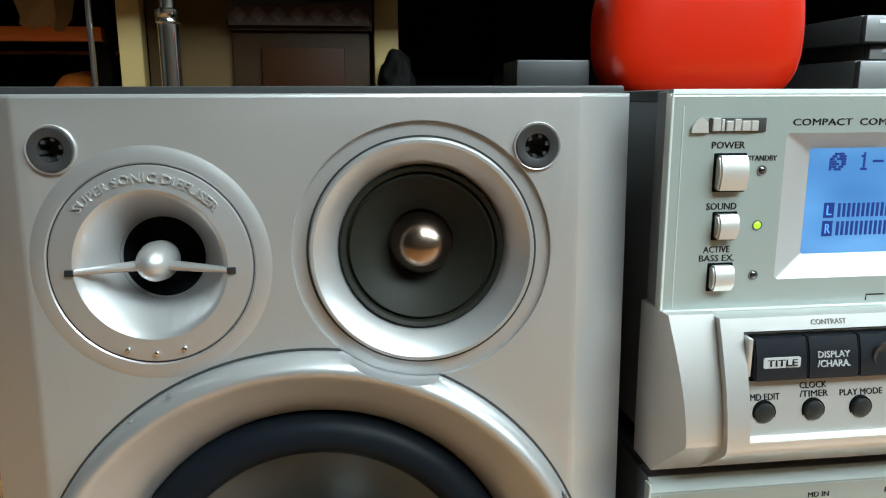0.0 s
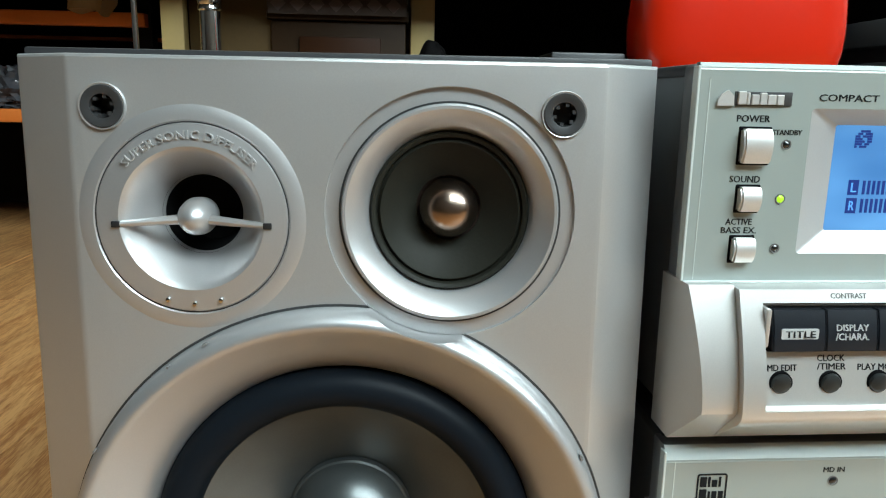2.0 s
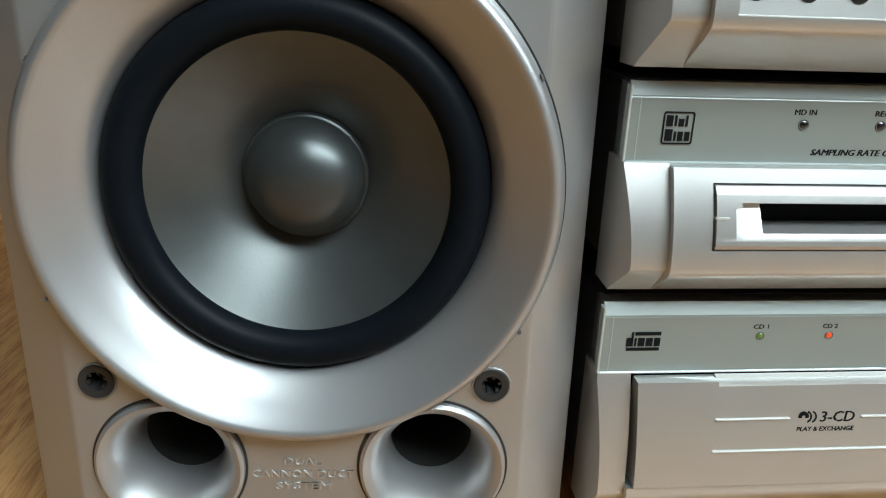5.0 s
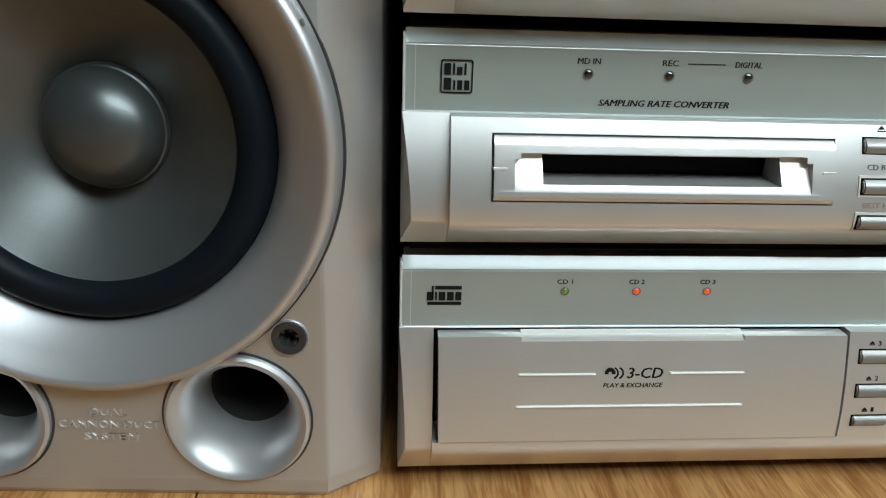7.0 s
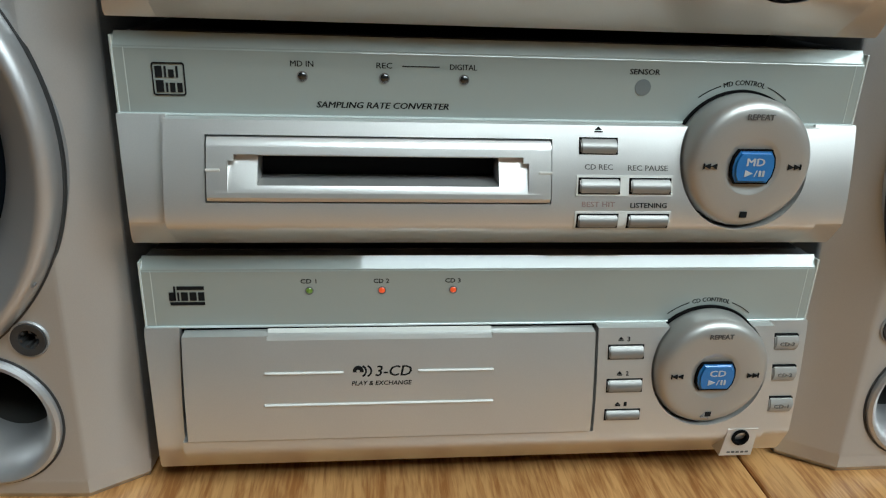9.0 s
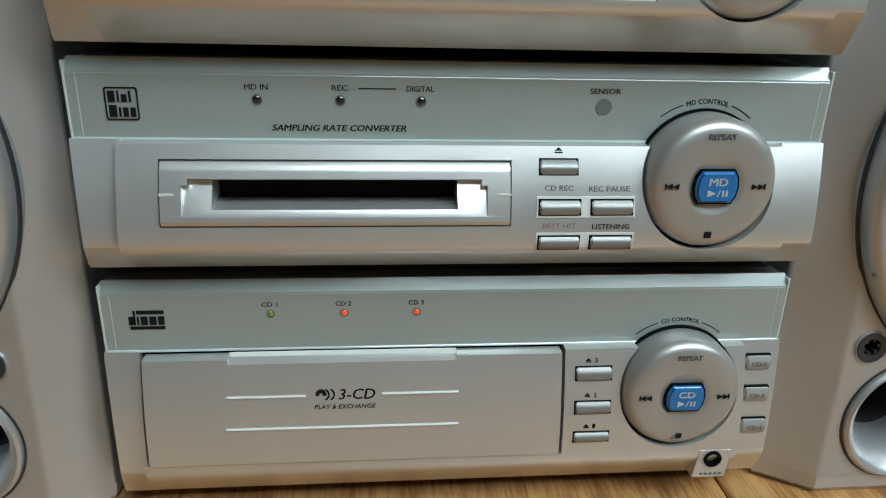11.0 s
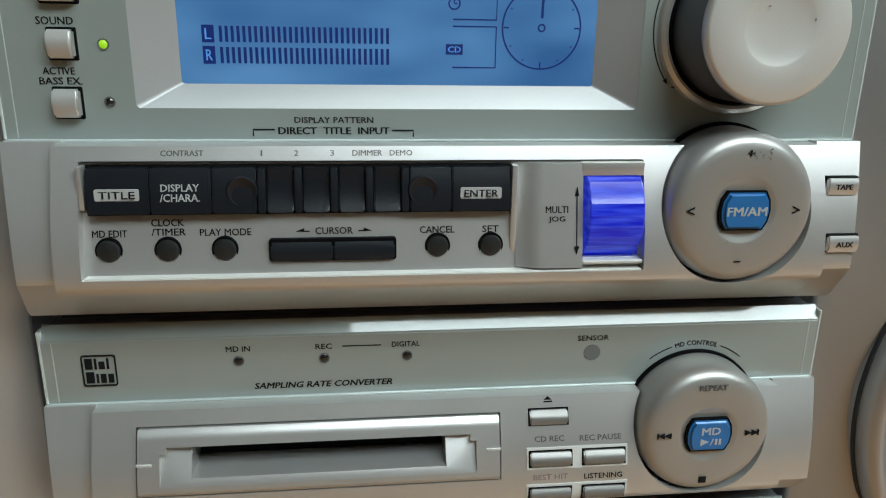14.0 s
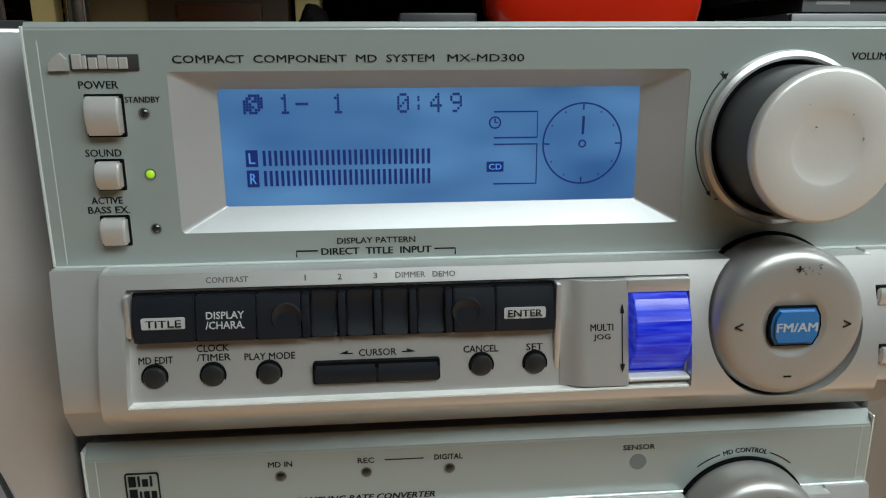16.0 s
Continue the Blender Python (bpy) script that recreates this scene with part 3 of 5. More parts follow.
stroke(arc_pts(CX, CZ, 0.0110, 0, 360, 60), 0.00042, LCDINK, lcd, yd, "clock_face")
stroke(arc_pts(CX, CZ, 0.0009, 0, 360, 20), 0.00042, LCDINK, lcd, yd, "clock_hub")
for k in range(12):
    a = radians(30 * k)
    big = k % 3 == 0
    r0 = 0.0092 if big else 0.0097
    stroke([(CX + r0 * math.sin(a), CZ + r0 * math.cos(a)), (CX + (0.0107 if big else 0.0101) * math.sin(a), CZ + (0.0107 if big else 0.0101) * math.cos(a))], 0.0004, LCDINK, lcd, yd, "clock_tick")
stroke([(CX, CZ + 0.0026), (CX + 0.0001, CZ + 0.0075)], 0.0007, LCDINK, lcd, yd, "clock_hand")

# maker's badge as plain shapes
badge = part("badge", box(-0.0945, -0.0779, -0.0005, 0.001, 0.2674, 0.2713, 0.0003), HEX, tuner, "small black and silver badge")
for k, (w, h) in enumerate(((0.0024, 0.0036), (0.0010, 0.0033), (0.0022, 0.0028), (0.0020, 0.0033), (0.0025, 0.0028), (0.0021, 0.0028))):
    x = (-0.0938, -0.0913, -0.0899, -0.0875, -0.0853, -0.0826)[k]
    part("badge_bar", box(x, x + w, -0.0011, 0.0, 0.2677, 0.2677 + h, 0.0002, 1), PALEKEY, badge)
part("badge_emblem", prism([(-0.0996, 0.2673), (-0.0948, 0.2673), (-0.0950, 0.2700), (-0.0966, 0.2716), (-0.0984, 0.2705), (-0.0995, 0.2690)], -0.0009, 0.0005, "y"), PALEKEY, badge)

y0 = flat(0.0)
writing("COMPACT  COMPONENT  MD  SYSTEM", -0.0699, -0.0042, 0.2700, 0.0019, y0, INK, tuner)
writing("MX-MD300", -0.0008, 0.0192, 0.2700, 0.0019, y0, INK, tuner)
writing("POWER", -0.0932, -0.0836, 0.2639, 0.0019, y0, INK, tuner)
writing("STANDBY", -0.0824, -0.0738, 0.2602, 0.0015, y0, INK, tuner)
writing("SOUND", -0.0936, -0.0847, 0.2469, 0.0019, y0, INK, tuner)
writing("ACTIVE", -0.0936, -0.0858, 0.2346, 0.0018, y0, INK, tuner)
writing("BASS EX.", -0.0947, -0.0842, 0.2321, 0.0018, y0, INK, tuner)
writing("DISPLAY PATTERN", -0.0309, -0.0098, 0.2223, 0.0016, y0, INK, tuner)
writing("DIRECT  TITLE  INPUT", -0.0353, -0.0055, 0.2194, 0.0019, y0, INK, tuner, bold=0.00017)
stroke([(-0.0419, 0.2180), (-0.0419, 0.2197), (-0.0362, 0.2197)], 0.0004, INK, tuner, y0)
stroke([(-0.0046, 0.2195), (0.0012, 0.2195), (0.0012, 0.2178)], 0.0004, INK, tuner, y0)
writing("VOLUME", 0.1085, 0.1200, 0.2700, 0.0019, y0, INK, tuner)
for x0, x1, z0, z1 in ((-0.0917, -0.0832, 0.2515, 0.2611), (-0.0910, -0.0848, 0.2378, 0.2448), (-0.0914, -0.0850, 0.2230, 0.2301)):
    part("key_well", box(x0 - 0.0006, x1 + 0.0006, -0.0003, 0.002, z0 - 0.0006, z1 + 0.0006, 0.0003, 1), BLACK, tuner)
    bowed_key("push_key", x0, x1, z0, z1, flat(-0.0010), 0.0012, PALEKEY, tuner, 0.0012, 0.0005)
led(tuner, -0.0780, 0.2568, LED_OFF)
led(tuner, -0.0780, 0.2413, LED_GREEN)
led(tuner, -0.0780, 0.2268, LED_OFF)

# volume knob
knob = part("volume_knob", lathe([(0.0197, -0.0015), (0.0196, -0.006), (0.0196, -0.0185), (0.0194, -0.0196), (0.0190, -0.0202), (0.0183, -0.0205), (0.0098, -0.0206), (0.0094, -0.0205), (0.0080, -0.0202), (0.006, -0.01995), (0.003, -0.0198), (0, -0.0197)], KX, KZ, 128), KNOB, tuner, "large satin volume knob with a dished face", 45)
# dark side colour paints the dim room mirrored in the knob
part("knob_side", lathe([(0.0199, -0.0012), (0.01985, -0.006), (0.0197, -0.0182)], KX, KZ, 128), mat("knob_side_reflected_dark", (0.12, 0.125, 0.13), 0.32, 0.6, 0.05, 1500), knob)
part("collar", lathe([(0.0238, 0.0), (0.0234, -0.0016), (0.0222, -0.0022), (0.0214, -0.0019), (0.0210, 0.0)], KX, KZ, 128), SILVER, knob, "silver collar")
part("collar_gap", lathe([(0.0212, -0.0004), (0.0195, -0.0004)], KX, KZ, 96), BLACK, knob)
stroke(arc_pts(KX, KZ, 0.0249, -125, -48, 30), 0.0003, INK, tuner, y0, "volume_arc")
for a, s in ((-48, 1), (-125, -1)):
    c = (KX + 0.0249 * math.sin(radians(a)), KZ + 0.0249 * math.cos(radians(a)))
    t = (math.cos(radians(a)) * s * 0.0016, -math.sin(radians(a)) * s * 0.0016)
    part("arrow_head", prism([(c[0] + t[0], c[1] + t[1]), (c[0] - t[1] * 0.4, c[1] + t[0] * 0.4), (c[0] + t[1] * 0.4, c[1] - t[0] * 0.4)], -0.0002, 0.001, "y"), INK, tuner)
writing("+", 0.0722, 0.0737, 0.2655, 0.0015, y0, INK, tuner)
writing("-", 0.0738, 0.0752, 0.2316, 0.0003, y0, INK, tuner)

# bowed lower front with its recess
def floorA(z):
    return -0.0093 - 0.2 * (0.205 - z)


ZR0, ZR1 = 0.1832, 0.2128
RX0, RX1 = -0.0846, 0.0640
fasc = bowed(yA, 0.2164, 0.168, XL + 0.0143, XR - 0.0143)
fasc = cut(fasc, yz_cut([(floorA(ZR0), ZR0), (floorA(ZR1), ZR1), (-0.05, ZR1), (-0.05, ZR0)], RX0, RX1), yz_cut([(0.02, 0.1862), (-0.05, 0.1862), (-0.05, 0.2086), (0.02, 0.2086)], 0.0470, 0.0634), dial_hole(0.0908, 0.2000, 0.0201))
low = part("lower_front", fasc, SILVER, tuner, "bowed silver front with a recessed key panel")
# white strip paints the light on the recess's upward-facing ledge
part("recess_lip", box(RX0 + 0.0003, RX1 - 0.0003, floorA(ZR0) - 0.0026, floorA(ZR0) + 0.001, ZR0 - 0.0004, ZR0 + 0.0004, 0.0002, 1), WHITE_AND_GLINT, low)
part("recess_lip", box(RX0 + 0.0003, RX1 - 0.0003, floorA(ZR1) - 0.0008, floorA(ZR1) + 0.001, ZR1 - 0.0006, ZR1 - 0.0001), GREYINK, low)
part("recess_end", box(RX0, RX0 + 0.0014, floorA(0.205) - 0.0028, floorA(0.205) + 0.002, 0.2006, 0.2118, 0.0005), SILVER, low)
part("recess_end", box(0.0268, 0.0284, floorA(0.205) - 0.0034, floorA(0.205) + 0.002, 0.1840, 0.2120, 0.0006), SILVER, low)
# black key row
def yk(z):
    return floorA(z) - 0.0018


part("key_well", prism([(floorA(0.1992) - 0.0010, 0.1992), (floorA(0.2117) - 0.0010, 0.2117), (0.0, 0.2117), (0.0, 0.1992)], -0.0830, 0.0267, "x"), BLACK, low)
Z0, Z1 = 0.1998, 0.2113
for x0, x1 in ((-0.0826, -0.0671), (-0.0669, -0.0517), (-0.0515, -0.0403), (-0.0377, -0.0310), (-0.0284, -0.0217), (-0.0191, -0.0125), (-0.0099, -0.0031), (-0.0005, 0.0105), (0.0107, 0.0265)):
    wide = x1 - x0 > 0.008
    bowed_key("charcoal_key", x0, x1, Z0, Z1, yk, 0.0012 if wide else 0.0006, KEY, low, 0.0005 if wide else -0.0009, 0.0004)
for x0 in (-0.0401, -0.0308, -0.0215, -0.0123, -0.0029):
    bowed_key("key_divider", x0 + 0.0002, x0 + 0.0021, Z0 + 0.0001, Z1 - 0.0001, yk, 0.0014, KEY, low, 0.0003, 0.0003)
for cx in (-0.0438, 0.0029):
    part("finger_dish", lathe([(0.0040, -0.0001), (0.0037, -0.0006), (0.0030, -0.0003), (0.0018, 0.0001), (0, 0.0002)], cx, 0.2055, 36, yk(0.2055) - 0.0016), KEY, low, "", 60)
yw = lambda z: yk(z) - 0.00175
part("key_plate", prism(rounded(-0.0803, -0.0694, 0.2033, 0.2063, 0.0005), yw(0.2048) - 0.00015, yw(0.2048) + 0.001, "y"), WHITEINK, low)
writing("TITLE", -0.0793, -0.0704, 0.2048, 0.0018, lambda z: yw(z) - 0.0002, INK, low, bold=0.00008)
part("key_plate", prism(rounded(0.0129, 0.0240, 0.2031, 0.2061, 0.0005), yw(0.2046) - 0.00015, yw(0.2046) + 0.001, "y"), WHITEINK, low)
writing("ENTER", 0.0139, 0.0230, 0.2046, 0.0018, lambda z: yw(z) - 0.0002, INK, low, bold=0.00008)
writing("DISPLAY", -0.0641, -0.0546, 0.2065, 0.0018, yw, WHITEINK, low)
writing("/CHARA.", -0.0643, -0.0545, 0.2040, 0.0019, yw, WHITEINK, low)
for s, x0, x1, zc in (("MD EDIT", -0.0825, -0.0738, 0.1943), ("CLOCK", -0.0677, -0.0595, 0.1970), ("/TIMER", -0.0677, -0.0591, 0.1946), ("PLAY MODE", -0.0555, -0.0424, 0.1944), ("CURSOR", -0.0257, -0.0158, 0.1944), ("CANCEL", 0.0022, 0.0116, 0.1943), ("SET", 0.0193, 0.0238, 0.1943)):
    writing(s, x0, x1, zc, 0.0018, floorA, INK, low)
for cx in (-0.0785, -0.0637, -0.0492, 0.0070, 0.0216):
    part("key_ring", lathe([(0.0030, -0.0002), (0.0034, -0.0003), (0.0036, 0.0008)], cx, 0.1899, 36, floorA(0.1899)), BLACK, low)
    part("round_key", lathe([(0, -0.0014), (0.0015, -0.00135), (0.0026, -0.0010), (0.0030, -0.0004), (0.0030, 0.001)], cx, 0.1899, 36, floorA(0.1899)), KEYRND, low)
part("key_well", prism(rounded(-0.0378, -0.0042, 0.1866, 0.1927, 0.0008), floorA(0.1897) - 0.0009, floorA(0.1897) + 0.002, "y"), BLACK, low)
for x0, x1 in ((-0.0374, -0.0211), (-0.0209, -0.0046)):
    bowed_key("cursor_key", x0, x1, 0.1870, 0.1923, floorA, 0.0012, KEY, low, 0.0004, 0.0004)
for sgn, x in ((-1, -0.0272), (1, -0.0143)):
    stroke([(x, 0.1943), (x + sgn * 0.0022, 0.1943)], 0.0003, INK, low, floorA, "arrow")
    part("arrow_head", prism([(x + sgn * 0.0036, 0.1943), (x + sgn * 0.0014, 0.1951), (x + sgn * 0.0014, 0.1942)], floorA(0.1943) - 0.0002, floorA(0.1943) + 0.001, "y"), INK, low)
prof = [(0.0284, -0.0004), (0.0300, -0.0009), (0.0318, -0.0019), (0.0335, -0.0027), (0.0355, -0.0031), (0.0466, -0.0031), (0.0466, 0.0015), (0.0284, 0.0015)]
bm = prism(prof, 0.1842, 0.2122, "z")
for v in bm.verts:
    v.co.y += floorA(v.co.z)
part("jog_panel", bm, SILVER, low, "raised silver panel beside the jog wheel", 50)
yj = lambda z: floorA(z) - 0.0031
for word, x0, x1, zc in (("MULTI", 0.0362, 0.0424, 0.1999), ("JOG", 0.0370, 0.0416, 0.1972)):
    writing(word, x0, x1, zc, 0.0018, yj, INK, low)
stroke([(0.0449, 0.1890), (0.0449, 0.2045)], 0.0003, INK, low, yj, "arrow")
for z, sg in ((0.2045, 1), (0.1890, -1)):
    part("arrow_head", prism([(0.0449, z + sg * 0.0014), (0.0443, z - sg * 0.001), (0.0455, z - sg * 0.001)], yj(z) - 0.0003, yj(z) + 0.001, "y"), INK, low)
# printed row above the keys
for s, x0, x1 in (("CONTRAST", -0.0644, -0.0537), ("1", -0.0392, -0.03885), ("2", -0.0306, -0.0296), ("3", -0.0213, -0.0203), ("DIMMER", -0.0155, -0.0077), ("DEMO", -0.0057, 0.0003)):
    writing(s, x0, x1, 0.2147, 0.0014, yA, GREYINK, low)
# jog wheel
ax = 0.0552
seg = 54
bm = bmesh.new()
prev = None
for x, r in ((0.0474, 0.0118), (0.0476, 0.0130), (0.0480, 0.0134), (0.0626, 0.0134), (0.0630, 0.0130), (0.0632, 0.0118)):
    ring = [bm.verts.new((x, -0.0036 - (r + 0.0002 * (k % 2)) * math.cos(2 * math.pi * k / seg), 0.1974 + (r + 0.0002 * (k % 2)) * math.sin(2 * math.pi * k / seg))) for k in range(seg)]
    if prev:
        for k in range(seg):
            bm.faces.new((prev[k], ring[k], ring[(k + 1) % seg], prev[(k + 1) % seg]))
    else:
        bm.faces.new(ring)
    prev = ring
bm.faces.new(prev)
part("jog_wheel", bm, JOG, low, "glowing blue clear plastic jog wheel", 20)
part("jog_surround", box(0.0466, 0.0638, floorA(0.186) - 0.0032, floorA(0.186) + 0.002, 0.1850, 0.1861, 0.0003, 1), WHITE_AND_GLINT, low)
part("jog_hood", box(0.0462, 0.0638, floorA(0.2086) - 0.0030, floorA(0.2086) + 0.003, 0.2087, 0.2124, 0.0006), SILVER, low)
fm = dial(tuner, 0.0908, 0.2000, -0.002, -0.0172, 0.0201, ["FM/AM"])
yq = flat(-0.0174)
writing("+", 0.0897, 0.0914, 0.2158, 0.0017, yq, INK, fm)
writing("-", 0.0897, 0.0916, 0.1853, 0.0003, yq, INK, fm)
writing("<", 0.0745, 0.0765, 0.2000, 0.0022, yq, INK, fm)
writing(">", 0.1048, 0.1068, 0.2000, 0.0022, yq, INK, fm)
for s, x0, x1, z0, z1 in (("TAPE", 0.1190, 0.1285, 0.2025, 0.2080), ("AUX", 0.1190, 0.1285, 0.1866, 0.1921)):
    ye = yA((z0 + z1) / 2) + 0.0030
    part("key_well", box(x0 - 0.0004, x1 + 0.0003, ye - 0.0006, 0.0, z0 - 0.0004, z1 - 0.0003, 0.0003, 1), BLACK, tuner)
    k = bowed_key("source_key", x0, x1, z0, z1 - 0.0008, flat(ye - 0.0004), 0.0010, SILVER, tuner, 0.0006, 0.0004)
    writing(s, x0 + 0.0022, x1 - 0.0022, (z0 + z1) / 2 - 0.0004, 0.0015, flat(ye - 0.0020), INK, k)

# ---- minidisc deck ----
deck, yM = unit_shell("minidisc_deck", "silver minidisc recorder deck in the middle of the stack", 0.092, 0.098, 0.140, 0.1637, 0.0092, 0.0048)
acrylic(deck, 0.140, 0.1637)
FX0, FX1, FZ0, FZ1 = -0.0790, 0.0274, 0.1156, 0.1352
fasc = cut(bowed(yM, 0.1394, 0.098, XL + 0.0143, XR - 0.0143), yz_cut([(0.02, FZ0), (-0.05, FZ0), (-0.05, FZ1), (0.02, FZ1)], FX0, FX1), dial_hole(0.0908, 0.1290, 0.0198))
low = part("lower_front", fasc, SILVER, deck, "bowed silver front")
g = 0.0006
part("slot_gap", cut(box(FX0, FX1, -0.004, 0.0035, FZ0, FZ1), box(-0.0650, 0.0134, -0.02, 0.02, 0.1186, 0.1312)), BLACK, low)
n = 14
pts = [(yM(FZ1 - g + (FZ0 - FZ1 + 2 * g) * k / n) - 0.0012 + (0.0010 if k in (0, n) else 0.0), FZ1 - g + (FZ0 - FZ1 + 2 * g) * k / n) for k in range(n + 1)] + [(0.004, FZ0 + g), (0.004, FZ1 - g)]
sur = prism(pts, FX0 + g, FX1 - g, "x")
recess = yz_cut([(-0.05, 0.1180), (-0.0146, 0.1183), (-0.0138, 0.1187), (-0.0066, 0.1300), (-0.05, 0.1300)], -0.0722, 0.0197)
bmesh.ops.bevel(recess, geom=[e for e in recess.edges if abs(e.verts[0].co.x - e.verts[1].co.x) < 1e-7 and min(v.co.z for v in e.verts) > 0.1296], offset=0.0018, segments=4, affect="EDGES")
sur = cut(sur, recess, yz_cut([(-0.03, 0.1210), (0.03, 0.1210), (0.03, 0.1290), (-0.03, 0.1290)], -0.0636, 0.0106))
slot = part("slot_surround", sur, SILVER, deck, "silver surround of the disc slot")
part("slot_hollow", cut(box(-0.0642, 0.0112, 0.0042, 0.07, 0.1194, 0.1304), box(-0.0637, 0.0107, -0.02, 0.068, 0.1199, 0.1299)), BLACK, slot, "dark hollow behind the slot")
part("slot_door", box(-0.0634, 0.0104, 0.0005, 0.0015, 0.1212, 0.1288), BLACK, slot, "black slot door")
for x0, x1 in ((FX0 + 0.0003, FX0 + 0.0046), (FX1 - 0.0046, FX1 - 0.0003)):
    part("notch", box(x0, x1, yM(0.1255) - 0.0015, yM(0.1255) + 0.001, 0.1251, 0.1259, 0.0001, 1), WHITE_AND_GLINT, slot)
mdl = part("format_mark", cut(prism(rounded(-0.0943, -0.0847, 0.1454, 0.1552, 0.0008), -0.0003, 0.0005, "y"), prism(rounded(-0.0939, -0.0851, 0.1458, 0.1548, 0.0006), -0.01, 0.01, "y")), INK, deck, "square framed mark in dark bars")
for x0, x1, z0, z1 in ((-0.0933, -0.0913, 0.1508, 0.1541), (-0.0907, -0.0901, 0.1508, 0.1541), (-0.0895, -0.0879, 0.1508, 0.1531), (-0.0873, -0.0867, 0.1508, 0.1541), (-0.0933, -0.0911, 0.1464, 0.1499), (-0.0905, -0.0899, 0.1464, 0.1492), (-0.0893, -0.0878, 0.1464, 0.1492), (-0.0872, -0.0857, 0.1464, 0.1492)):
    part("mark_bar", box(x0, x1, -0.0003, 0.0005, z0, z1), INK, mdl)
for s, x0, x1 in (("MD IN", -0.0536, -0.0467), ("REC", -0.0277, -0.0229), ("DIGITAL", -0.0051, 0.0033), ("SENSOR", 0.0522, 0.0621)):
    writing(s, x0, x1, 0.1557, 0.0017, y0, INK, deck)
stroke([(-0.0198, 0.1556), (-0.0083, 0.1556)], 0.0003, INK, deck, y0)
writing("SAMPLING RATE CONVERTER", -0.0459, -0.0049, 0.1435, 0.0019, y0, INK, deck, slant=0.25, bold=0.00017)
for x in (-0.0501, -0.0252, -0.0005):
    led(deck, x, 0.1519, LED_OFF, 0.0013)
part("remote_sensor", lathe([(0, -0.0002), (0.0026, -0.0002), (0.0027, 0.0006)], 0.0571, 0.1508, 32), SENSOR, deck, "grey round remote sensor window")
MX, MZ = 0.0908, 0.1290
md = dial(deck, MX, MZ, -0.001, -0.0144, 0.0198, ["MD", "play"])
skip_marks(md, MX, MZ, -0.0142, 0.0198)
yq = flat(-0.0146)
writing("REPEAT", MX - 0.0045, MX + 0.0042, MZ + 0.0157, 0.0018, yq, GREYINK, md)
part("stop_mark", box(MX - 0.0011, MX + 0.0011, -0.0148, -0.0129, MZ - 0.0170, MZ - 0.0150), INK, md)
stroke(arc_pts(MX, MZ, 0.0240, -38, -19, 14), 0.0003, INK, deck, y0, "arc_line")
stroke(arc_pts(MX, MZ, 0.0240, 20, 39, 14), 0.0003, INK, deck, y0, "arc_line")
writing("MD CONTROL", MX - 0.0070, MX + 0.0072, 0, 0.0016, y0, INK, deck, arc=(MX, MZ, 0.0240))


def bar_key(x0, x1, z0, z1, yf, parent):
    well(x0 - 0.0004, x1 + 0.0004, z0 - 0.0004, z1 + 0.0004, yf, parent)
    return bowed_key("bar_key", x0, x1, z0, z1, yf, 0.0006, GREYKEY, parent, 0.0009, 0.0004)


bar_key(0.0364, 0.0482, 0.1313, 0.1355, yM, low)
part("eject_mark", prism([(0.0410, 0.1380), (0.0436, 0.1380), (0.0423, 0.1391)], yM(0.1385) - 0.0002, yM(0.1385) + 0.001, "y"), INK, low)
part("eject_mark", box(0.0410, 0.0436, yM(0.1375) - 0.0002, yM(0.1375) + 0.001, 0.1374, 0.1378), INK, low)
for z0, z1 in ((0.1192, 0.1240), (0.1081, 0.1128)):
    n = 6
    pts = [(yM(z0 - 0.0008 + (z1 - z0 + 0.0016) * k / n) - 0.0003, z0 - 0.0008 + (z1 - z0 + 0.0016) * k / n) for k in range(n + 1)]
    pts += [(yM(z1) + 0.003, z1 + 0.0008), (yM(z0) + 0.003, z0 - 0.0008)]
    part("key_frame", prism(pts, 0.0352, 0.0668, "x"), WHITE_AND_GLINT, low)
    yM2 = lambda z: yM(z) - 0.0004
    bar_key(0.0362, 0.0490, z0 + 0.0003, z1 - 0.0003, yM2, low)
    bar_key(0.0528, 0.0658, z0 + 0.0003, z1 - 0.0003, yM2, low)
for s, x0, x1, zc, m in (("CD REC", 0.0378, 0.0469, 0.1272, GREYINK), ("REC PAUSE", 0.0519, 0.0650, 0.1270, GREYINK), ("BEST HIT", 0.0373, 0.0480, 0.1158, mat("faded_pink_print", (0.34, 0.24, 0.22), 0.5)), ("LISTENING", 0.0532, 0.0652, 0.1155, INK)):
    writing(s, x0, x1, zc, 0.0016, yM, m, low)

# ---- disc changer ----
changer, yC = unit_shell("disc_changer", "silver three disc changer at the bottom of the stack", 0.0, 0.010, 0.0673, 0.092, 0.0078, 0.0043, 0.62)
acrylic(changer, 0.0673, 0.092)
HX0, HX1, HZ0, HZ1 = -0.0938, 0.0512, 0.0283, 0.0692
fasc = cut(bowed(yC, 0.0668, 0.010, XL + 0.0115, XR - 0.0143), yz_cut([(0.02, HZ0), (-0.05, HZ0), (-0.05, HZ1), (0.02, HZ1)], -0.0950, HX1), dial_hole(0.0932, 0.0515, 0.0200))
low = part("lower_front", fasc, SILVER, changer, "bowed silver front")
part("tray_gap", box(-0.0937, HX1, 0.001, 0.004, HZ0, 0.0670), BLACK, low)
n = 16
za, zb2 = 0.0658, 0.0288
pts = [(yC(za + (zb2 - za) * k / n) - 0.0006, za + (zb2 - za) * k / n) for k in range(n + 1)] + [(0.0, zb2), (0.0, za)]
flap = prism(pts, -0.0920, 0.0499, "x")
